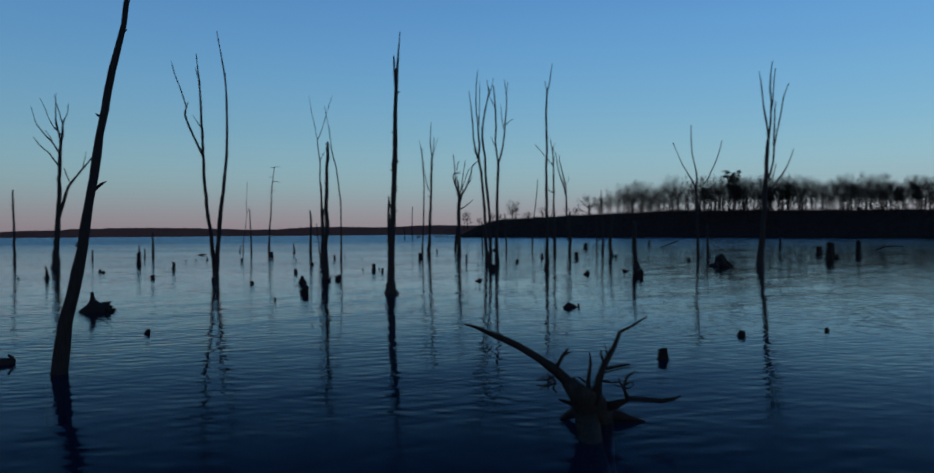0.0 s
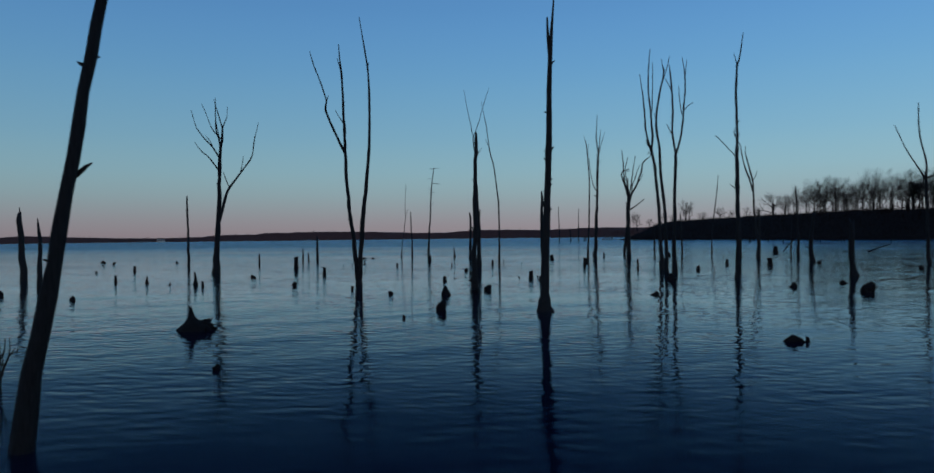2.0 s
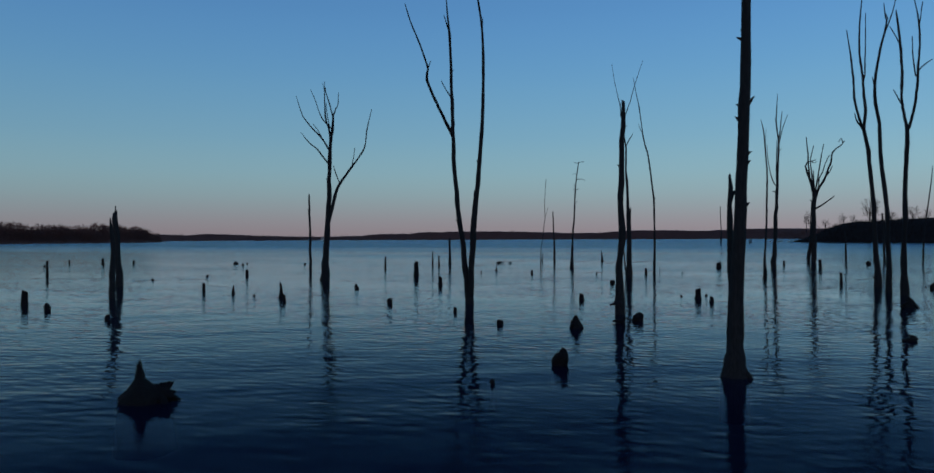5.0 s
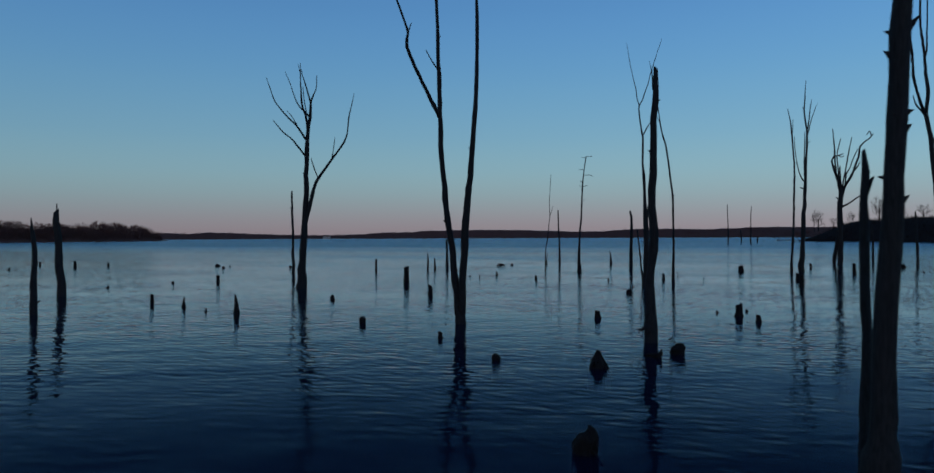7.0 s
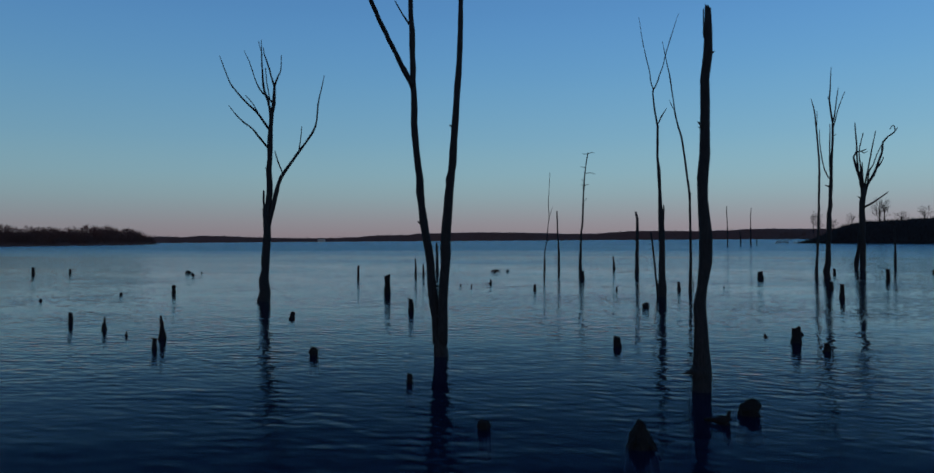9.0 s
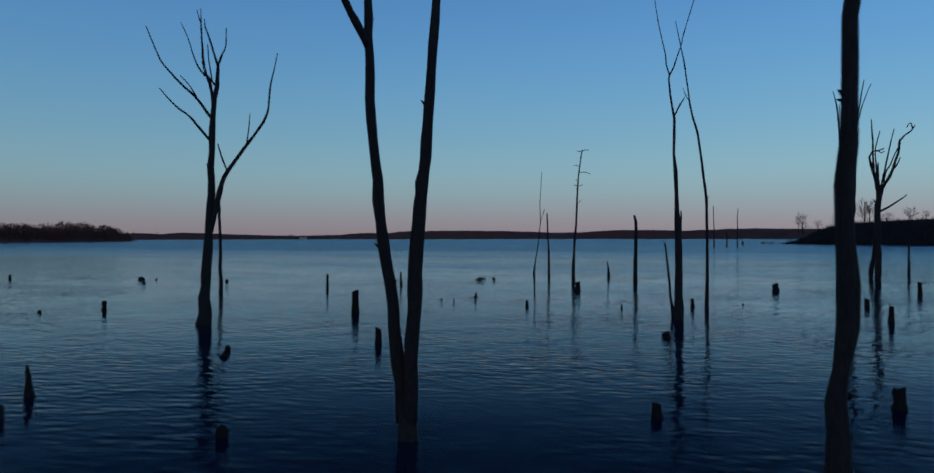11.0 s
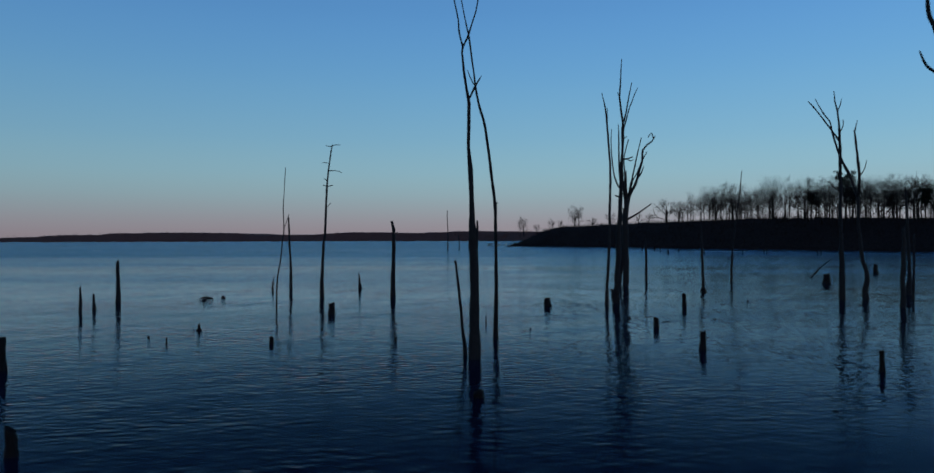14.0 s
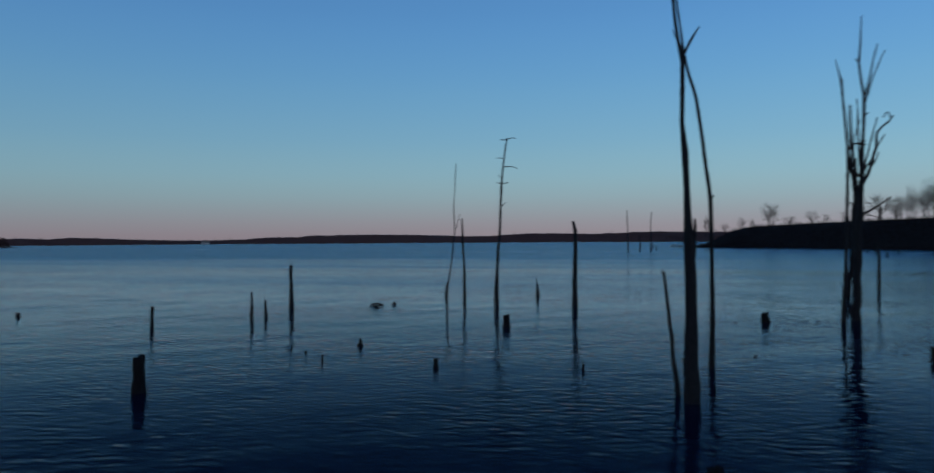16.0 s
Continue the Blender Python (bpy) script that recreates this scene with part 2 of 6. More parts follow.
def stem(tree, name, points, tip, on=None):
    """One trunk, limb or root of a tree, through points (across, away, up, radius) from its foot; on: the limb that it grows from."""
    COUNT[0] += 1
    seed = COUNT[0]
    rnd = random.Random(seed)
    points = list(points)
    r0 = max(q[3] for q in points)
    if name in ("trunk", "bole"):
        a, b = points[0], points[1]
        grow = 1.22 if name == "trunk" else 1.05
        points = [(a[0] - (b[0] - a[0]) * 0.3, a[1], -0.9, a[3] * grow * 1.1), (a[0], a[1], min(a[2], 0.0), a[3] * grow)] + [
            q for q in points[1:]]
    line = glide(points, max(0.12, min(0.5, r0 * 2.5)))
    wander = 0.2 if len(points) > 16 else 1.0
    for k, q in enumerate(line[1:-1]):
        amp = q[3] * 0.14 * wander
        sway, lump = noise.noise(Vector((seed * 7.3, q[2] * 0.9, 1.0))), noise.noise(Vector((seed * 5.1, q[2] * 2.2 + q[0], 4.0)))
        q[0] += q[3] * 0.4 * sway * wander
        q[3] *= 1 + 0.16 * lump * wander
        q[0] += rnd.uniform(-amp, amp)
        q[1] += rnd.uniform(-amp, amp)
        q[3] *= rnd.uniform(0.93, 1.05)
    sides = 12 if r0 > 0.1 else 8 if r0 > 0.05 else 6
    verts, faces = tube(line, sides, seed, 0.22 if "drift" in tree.name else 0.1 if r0 > 0.06 else 0.08, tip)
    # knots and snapped twig stubs on thicker limbs
    if r0 > 0.05 and len(line) > 8 and name in ("trunk", "stem", "limb"):
        for _ in range(max(2, len(line) // 6)):
            q = line[rnd.randrange(2, len(line) - 2)]
            if q[2] < 0.3:
                continue
            ang, le = rnd.uniform(0, 2 * math.pi), q[3] * rnd.uniform(0.6, 1.3)
            d = np.array([math.cos(ang), math.sin(ang), rnd.uniform(0.2, 0.9), 0])
            a = q + d * q[3] * 0.4
            b, c = a + d * le * 0.5, a + d * le
            a[3], b[3], c[3] = q[3] * 0.36, q[3] * 0.26, q[3] * 0.14
            tube([a, b, c], 5, seed + 7, 0.15, "taper", verts, faces)
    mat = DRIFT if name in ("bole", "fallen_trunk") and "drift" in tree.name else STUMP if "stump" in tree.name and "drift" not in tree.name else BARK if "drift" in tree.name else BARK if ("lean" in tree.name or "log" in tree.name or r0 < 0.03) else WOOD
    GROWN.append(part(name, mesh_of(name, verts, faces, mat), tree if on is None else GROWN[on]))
    return GROWN[-1]


STUMP_LABEL = {
    "post": ("broken_stump", "short broken dead stump with a ragged top, standing in water"),
    "knob": ("rounded_stump", "low rounded dark stump just above the water"),
    "mound": ("rooty_stump", "old stump with spreading roots and a pointed top, in water"),
    "low": ("sunken_driftwood", "low piece of sunken driftwood barely above the water"),
    "spike": ("splintered_stump", "short splintered pointed stump standing in water")}


def stump(kind, x, y, width, height, seed):
    """A rotten stump in the water: a ribbed, uneven body, broken off as its kind is, with root flares and splinters."""
    name, label = STUMP_LABEL[kind]
    rnd = random.Random(seed * 13 + 5)
    rings, sides = 12, 18
    r, h = width / 2, height
    ribs, phase, lean = rnd.choice((4, 5, 6, 7)), rnd.uniform(0, 6.28), rnd.uniform(-0.14, 0.14) * (0.4 if kind in ("post", "knob") else 1.0)
    peak, cut = rnd.uniform(0, 6.28), rnd.uniform(0.08, 0.34)
    rim = [rnd.uniform(-1, 1) for _ in range(sides)]
    verts, faces = [], []
    for k in range(rings):
        t = k / (rings - 1)
        for s in range(sides):
            ang = 2 * math.pi * s / sides
            c, q = math.cos(ang), math.sin(ang)
            n = noise.noise(Vector((c * 1.5 + seed, q * 1.5, t * 2.2 + seed)))
            fine = noise.noise(Vector((c * 4 + seed, q * 4, t * 6.0)))
            if kind == "post":
                rad, top = r * (0.76 + 0.26 * (1 - t) ** 4), h + min(0.3 * h, 0.7 * width) * (cut * (math.cos(ang + peak) - 0.4) + 0.18 * rim[s])
            elif kind == "knob":
                rad, top = r * ((1 - t ** 3.2) ** 0.5 * (0.92 + 0.2 * t) + 0.10), h * (1 + 0.14 * math.cos(ang + peak) * t + 0.12 * rim[s] * t)
            elif kind == "mound":
                rad, top = r * (0.2 + 0.85 * (1 - t) ** 1.2), h * (1 + 0.10 * rim[s])
            elif kind == "low":
                rad, top = r * ((1 - t ** 2) ** 0.5 + 0.05), h * (1 + 0.5 * math.cos(ang + peak))
            else:
                rad, top = r * (0.14 + 0.86 * (1 - t) ** 0.75) * (1.0 - 0.25 * math.sin(3.1 * t)), h
            rad *= 1 + (0.26 if kind in ("post", "knob") else 0.42) * n + 0.16 * fine + 0.09 * math.cos(ribs * ang + phase + 1.5 * t) * (1.4 - t)
            flat = 0.42 if kind == "low" else 0.86
            bend = lean * h * t * t * 1.0
            shift = (peak - 3.14) * 0.06 * r * t if kind in ("knob", "mound") else 0.0
            verts.append((rad * c + bend + shift, rad * q * flat, max(0.0, top) * t))
    below = len(verts)
    verts.extend((1.2 * verts[s][0], 1.2 * verts[s][1], -0.5) for s in range(sides))
    for k in range(rings - 1):
        for s in range(sides):
            a, b = k * sides + s, k * sides + (s + 1) % sides
            faces.append((a, b, b + sides, a + sides))
    for s in range(sides):
        faces.append((below + s, below + (s + 1) % sides, (s + 1) % sides, s))
    # the rotted heart, lower than the rim
    crown = verts[(rings - 1) * sides:rings * sides]
    top = len(verts)
    mid = [sum(v[n] for v in crown) / sides for n in range(3)]
    verts.append((mid[0], mid[1], min(v[2] for v in crown) - 0.12 * width if kind == "post" else mid[2]))
    faces.extend(((rings - 1) * sides + s, (rings - 1) * sides + (s + 1) % sides, top) for s in range(sides))
    ob = new(name)
    ob.empty_display_size = 0.2
    ob.matrix_world = pose(x, y, 0, 0, 0, rnd.uniform(-25, 25))
    tagged(ob, label, "stump" if kind != "low" else "driftwood", "stumps in the water")
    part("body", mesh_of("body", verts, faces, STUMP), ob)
    if kind in ("mound", "knob") and width > 0.28 or kind == "post" and width > 0.42:
        for _ in range({"mound": 5, "knob": 3, "post": 3}[kind]):
            ang, le = rnd.uniform(0, 6.28), r * rnd.uniform(0.9, 1.35)
            z0 = min(h, width) * rnd.uniform(0.12, 0.4)
            pts = [(0.5 * r * math.cos(ang), 0.5 * r * math.sin(ang), z0, 0.24 * r), (0.8 * le * math.cos(ang), 0.8 * le * math.sin(ang), z0 * 0.55, 0.16 * r),
                   (le * 1.15 * math.cos(ang + 0.25), le * 1.15 * math.sin(ang + 0.25), -0.12, 0.09 * r)]
            part("root", mesh_of("root", *tube(glide(pts, 0.1), 7, seed, 0.3), STUMP), ob)
    if kind == "mound" and width > 0.3:
        for _ in range(2):
            a, up = rnd.uniform(0, 6.28), rnd.uniform(0.75, 1.1)
            pts = [(0.45 * r * math.cos(a), 0.2 * r, 0.2 * h, 0.26 * r), (0.5 * r * math.cos(a), 0.2 * r, 0.65 * up * h, 0.17 * r), (0.58 * r * math.cos(a), 0.2 * r, up * h, 0.05 * r)]
            part("splinter", mesh_of("splinter", *tube(glide(pts, 0.1), 6, seed + 1, 0.3, "snapped"), STUMP), ob)
    return ob


# ---- lake ----
def graded(lo, fine_lo, fine_hi, hi, step, growth):
    """Grid lines that are close together in the middle stretch and wider apart outside it."""
    line = list(np.arange(fine_lo, fine_hi, step))
    s = step
    while line[-1] < hi:
        s *= growth
        line.append(line[-1] + s)
    s, low = step, [line[0]]
    while low[-1] > lo:
        s *= growth
        low.append(low[-1] - s)
    return np.array(low[:0:-1] + line)


def lake():
    """The lake's surface, with real wind ripples: calm among the trees, ruffled farther out."""
    xs = graded(-4500, -42, 26, 4500, 0.55, 1.035)
    ys = graded(-3000, 4, 74, 4800, 0.45, 1.024)
    gx, gy = np.gradient(xs), np.gradient(ys)
    x, y = np.meshgrid(xs, ys)
    sx, sy = np.meshgrid(gx, gy)
    cell = np.maximum(sx * 0.8, sy)
    far = np.clip((y - 65) / 65, 0, 1)
    calm = CALM + (RUFFLED - CALM) * far * far * (3 - 2 * far)
    rnd = random.Random(9)
    gust = np.zeros_like(x)
    for _ in range(9):
        a, k = rnd.uniform(0, 6.28), rnd.uniform(0.02, 0.16)
        gust += np.sin(x * k * 0.6 * math.cos(a) + y * k * 1.4 * math.sin(a) + rnd.uniform(0, 6.28))
    calm = calm * (1 + 0.14 * gust).clip(0.35, 1.8)
    z = np.zeros_like(x)
    waves = 44
    for n in range(waves):
        size = 1.3 * (6.0 / 1.3) ** (n / (waves - 1))
        k = 6.2832 / size
        a = rnd.gauss(math.radians(132), math.radians(30))
        keep = np.clip((size / cell - 2.4) / 1.6, 0, 1)
        local = calm * (0.6 if size < 2.0 else 0.2) * (1 - far) + calm * far
        z += keep * (local / k) * rnd.uniform(0.6, 1.4) * np.sin(k * (x * math.cos(a) + y * math.sin(a)) + rnd.uniform(0, 6.28))
    z *= np.clip((900 - np.hypot(x, y - 60)) / 500, 0, 1)
    n, m = len(xs), len(ys)
    co = np.stack([x, y, z], -1).reshape(-1, 3)
    at = (np.arange(m - 1)[:, None] * n + np.arange(n - 1)).ravel()
    quads = np.stack([at, at + 1, at + n + 1, at + n], -1)
    me = bpy.data.meshes.new("water")
    me.vertices.add(len(co))
    me.vertices.foreach_set("co", co.ravel())
    me.loops.add(quads.size)
    me.loops.foreach_set("vertex_index", quads.ravel())
    me.polygons.add(len(quads))
    me.polygons.foreach_set("loop_start", np.arange(0, quads.size, 4))
    me.polygons.foreach_set("use_smooth", np.ones(len(quads), bool))
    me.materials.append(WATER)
    me.update(calc_edges=True)
    me.validate()
    tagged(new("water", me), "calm dark blue lake water with fine ripples at dusk", "water", kind="structure")
    bed = [(x, y + 60, -3.0) for y in (-4600, 4600) for x in (-4600, 4600)]
    tagged(new("ground", mesh_of("ground", bed, [(0, 1, 3, 2)], SAND)), "dark silty lake bed under the water", "ground", kind="structure")


CALM, RUFFLED = 0.0060, 0.012
lake()


# ---- shores ----
def shore(name, label, line, crest, depth, slope, mat, rough, seed, cells=3.0, tree_bump=0.0):
    """Land behind a shoreline: rises from the water to a crest, then runs back. crest: heights along the line."""
    pts = [np.array((*p, 0, c), float) for p, c in zip(line, crest)]
    run = glide(pts, cells)
    rows = [0.0, 0.03, 0.10, 0.25, 0.45, 0.7, 1.0, 1.3, 1.8, 3.0, depth / slope]
    verts, faces = [], []
    for k, q in enumerate(run):
        a, b = run[max(0, k - 1)], run[min(len(run) - 1, k + 1)]
        way = Vector((b - a)[:2]).normalized()
        back = Vector((-way.y, way.x))
        for row in rows:
            d = row * slope
            rise = min(1.0, row)
            rise = rise * rise * (3 - 2 * rise) * 0.55 + 0.45 * min(1, row) ** 0.6
            x, y = q[0] + back.x * d, q[1] + back.y * d
            z = q[3] * rise if row else -0.6
            if row:
                bump = noise.noise(Vector((x / 9 + seed, y / 9, 0))) + 0.5 * noise.noise(Vector((x / 2.6, y / 2.6, seed)))
                z += rough * bump * min(1, row * 2)
                z += tree_bump * rise * (noise.noise(Vector((x / 22, y / 22, seed))) + 0.7 * abs(noise.noise(Vector((x / 6, y / 6, seed)))))
                z = max(z, 0.15)
            verts.append((x, y, z))
    n = len(rows)
    for k in range(len(run) - 1):
        for j in range(n - 1):
            a = k * n + j
            faces.append((a, a + n, a + n + 1, a + 1))
    return tagged(new(name, mesh_of(name, verts, faces, mat)), label, "shore", kind="structure")


BANK = [(-9, 418), (-5, 412.5), (2, 405), (31, 372), (66, 311), (98, 262), (121, 210), (140, 160), (160, 90), (175, 0), (180, -120)]
BANK_TOP = [5.4, 8.7, 10.0, 11.2, 11.6, 10.2, 8.5, 8.0, 8.0, 8.0, 8.0]
shore("bank", "dark brushy lake bank under a row of bare trees", BANK, BANK_TOP, 320, 26, BRUSH, 0.5, 3)
POINT = [(-520, 60), (-560, 250), (-587, 378), (-597, 419), (-607, 460), (-610, 471), (-613, 483), (-620, 508), (-638, 558), (-647, 583), (-651, 593), (-660, 612)]
POINT_TOP = [19, 19, 19.7, 19.4, 15.8, 13.2, 15.6, 18.9, 19.9, 15.3, 10.0, 1.5]
shore("point_shore", "wooded point of the far shore with bare brown trees", POINT, [0.6 * h for h in POINT_TOP], 300, 20, FAR_WOODS, 0.5, 8, 5.0, 1.0)
FAR = [(-1500, 900), (-1400, 1000), (-1264, 1138), (-1230, 1168), (-1193, 1201), (-1147, 1242), (-1097, 1282), (-1042, 1318), (-988, 1344), (-916, 1368), (-889, 1374), (-847, 1383), (-806, 1391), (-779, 1396), (-726, 1407), (-660, 1420), (-557, 1436), (-531, 1438), (-492, 1440), (-416, 1442), (-391, 1441), (-367, 1440), (-306, 1433), (-246, 1419), (-212, 1407), (-156, 1382), (-113, 1355), (-83, 1327), (-44, 1276), (20, 1130), (80, 900), (120, 700)]
FAR_TOP = [14, 15, 17.5, 14.2, 19.3, 16.5, 12.3, 10.1, 9.3, 12.1, 15.3, 17, 16.7, 20.5, 22, 22.8, 21.4, 18, 15.2, 16.5, 14.4, 19, 22, 21, 19, 19.8, 22.2, 22, 19.4, 17, 14, 11]
shore("far_shore", "low far shore with a dark line of woods", FAR, [0.78 * h for h in FAR_TOP], 400, 30, FAR_WOODS, 0.6, 5, 9.0, 1.0)


def bare_tree(seed, height, wide, stout=1.0):
    """A leafless oak: a trunk that divides into rising limbs, which fork again and again into an airy dome of fine twigs."""
    rnd = random.Random(seed)
    ob = new("bare_tree")
    tagged(ob, "leafless dark oak standing in a row on the bank", "tree", "bare trees on the bank")
    r = height * 0.0125 * stout
    lean = [rnd.gauss(0, 0.3) for _ in range(2)]
    fork = rnd.uniform(0.17, 0.30)
    trunk = [np.array((lean[0] * t + rnd.uniform(-.12, .12), lean[1] * t + rnd.uniform(-.12, .12), height * t, r * (1.25 - 0.9 * t))) for t in (-0.1, 0.12, fork, fork + 0.16, fork + 0.3)]
    part("trunk", mesh_of("trunk", *tube(trunk, 6, seed, 0.06), TWIGS), ob)
    verts, faces = [], []
    centre, half = Vector((lean[0] * 0.5, lean[1] * 0.5, height * 0.52)), (height * wide * 0.5, height * wide * 0.5, height * 0.49)

    def twig(foot, end, rad):
        n = len(verts)
        side = (end - foot).orthogonal().normalized() * rad
        up = (end - foot).normalized().cross(side)
        verts.extend((foot + side, foot - side * 0.5 + up * 0.87, foot - side * 0.5 - up * 0.87, end))
        faces.extend(((n, n + 1, n + 3), (n + 1, n + 2, n + 3), (n + 2, n, n + 3)))

    def grow(foot, way, length, rad, level):
        d = foot + way * length - centre
        out = sum(abs(c / h) ** 2.4 for c, h in zip(d, half))
        if out > 1.0:
            length *= max(0.35, 1.0 / out ** 0.8)
        end = foot + way * length
        if level == 0:
            twig(foot, end, rad)
            return
        bow = Vector([rnd.uniform(-1, 1) for _ in range(3)]) * length * 0.08
        tube([np.array((*p, q)) for p, q in ((foot, rad), (foot.lerp(end, 0.5) + bow, rad * 0.8), (end, rad * 0.55))], 3, seed, 0.05, "taper", verts, faces)
        turn = rnd.uniform(0, 6.28)
        side = way.orthogonal().normalized()
        other = way.cross(side)
        for k in range(3 if level > 2 else 4):
            a = turn + 2.3 * k + rnd.uniform(-0.4, 0.4)
            t = 1.0 if k < 2 else rnd.uniform(0.35, 0.8)
            spread = rnd.uniform(0.28, 0.62) if k < 2 else rnd.uniform(0.6, 1.0)
            aim = (way + (side * math.cos(a) + other * math.sin(a)) * spread + Vector((0, 0, 0.10))).normalized()
            at = foot.lerp(end, t) + bow * (4 * t * (1 - t))
            grow(at, aim, length * rnd.uniform(0.6, 0.85), max(rad * (0.62 if k < 2 else 0.45), 0.011 * stout), level - 1)

    for k in range(7):
        t = fork - 0.08 + 0.33 * k / 6
        ang = 2.4 * k + rnd.uniform(-0.5, 0.5)
        foot = Vector([float(np.interp(height * t, [q[2] for q in trunk], [q[n] for q in trunk])) for n in range(3)])
        rise = 0.75 + 1.5 * k / 6 + rnd.uniform(-0.2, 0.3)
        grow(foot, Vector((math.cos(ang), math.sin(ang), rise)).normalized(), height * rnd.uniform(0.2, 0.27) * (0.6 + 0.5 * wide), r * (0.62 - 0.03 * k), 4 if stout == 1.0 else 3)
    part("crown", mesh_of("crown", verts, faces, TWIGS), ob)
    return ob


def pine(seed, height):
    """A pitch pine: bare lower trunk, flat uneven crown of needle tufts on a few boughs."""
    rnd = random.Random(seed)
    ob = new("pine_tree")
    tagged(ob, "dark pine with a flat uneven needle crown on the bank", "tree", "pines on the bank")
    trunk = [np.array(q) for q in ((0, 0, -1.0, 0.26), (0.1, 0, height * 0.5, 0.2), (-0.1, 0.1, height * 0.96, 0.08))]
    part("trunk", mesh_of("trunk", *tube(trunk, 6, seed), TWIGS), ob)
    verts, faces = [], []
    for k in range(18):
        t = 0.5 + 0.47 * (k + rnd.random()) / 18
        ang, le = 2.4 * k + rnd.uniform(-0.5, 0.5), height * rnd.uniform(0.14, 0.27) * math.sin(3.0 * (t - 0.44)) ** 0.5
        foot, way = Vector((0, 0, height * t)), Vector((math.cos(ang), math.sin(ang), rnd.uniform(0.0, 0.3)))
        bough = [np.array((*(foot + way * le * s), 0.07 * (1.2 - s))) for s in (0, 0.5, 1)]
        part("bough", mesh_of("bough", *tube(bough, 4, seed + k), TWIGS), ob)
        for _ in range(5):
            tuft = foot + way * le * rnd.uniform(0.3, 1.05) + Vector((rnd.gauss(0, 0.4), rnd.gauss(0, 0.4), rnd.gauss(0.2, 0.2)))
            for _ in range(60):
                out = Vector((rnd.gauss(0, 1), rnd.gauss(0, 1), rnd.gauss(0.25, 0.7))).normalized()
                c = tuft + out * rnd.uniform(0.1, 0.55)
                a, b = (out * rnd.uniform(0.25, 0.45) + Vector([rnd.uniform(-0.16, 0.16) for _ in range(3)]) for _ in range(2))
                n = len(verts)
                verts.extend((c, c + a, c + b))
                faces.append((n, n + 1, n + 2))
    part("needle_crown", mesh_of("needle_crown", verts, faces, NEEDLES), ob)
    return ob


def bank_height(x, y):
    """Height of the bank's crest near a place."""
    near = min(range(len(BANK)), key=lambda k: (BANK[k][0] - x) ** 2 + (BANK[k][1] - y) ** 2)
    return BANK_TOP[near]


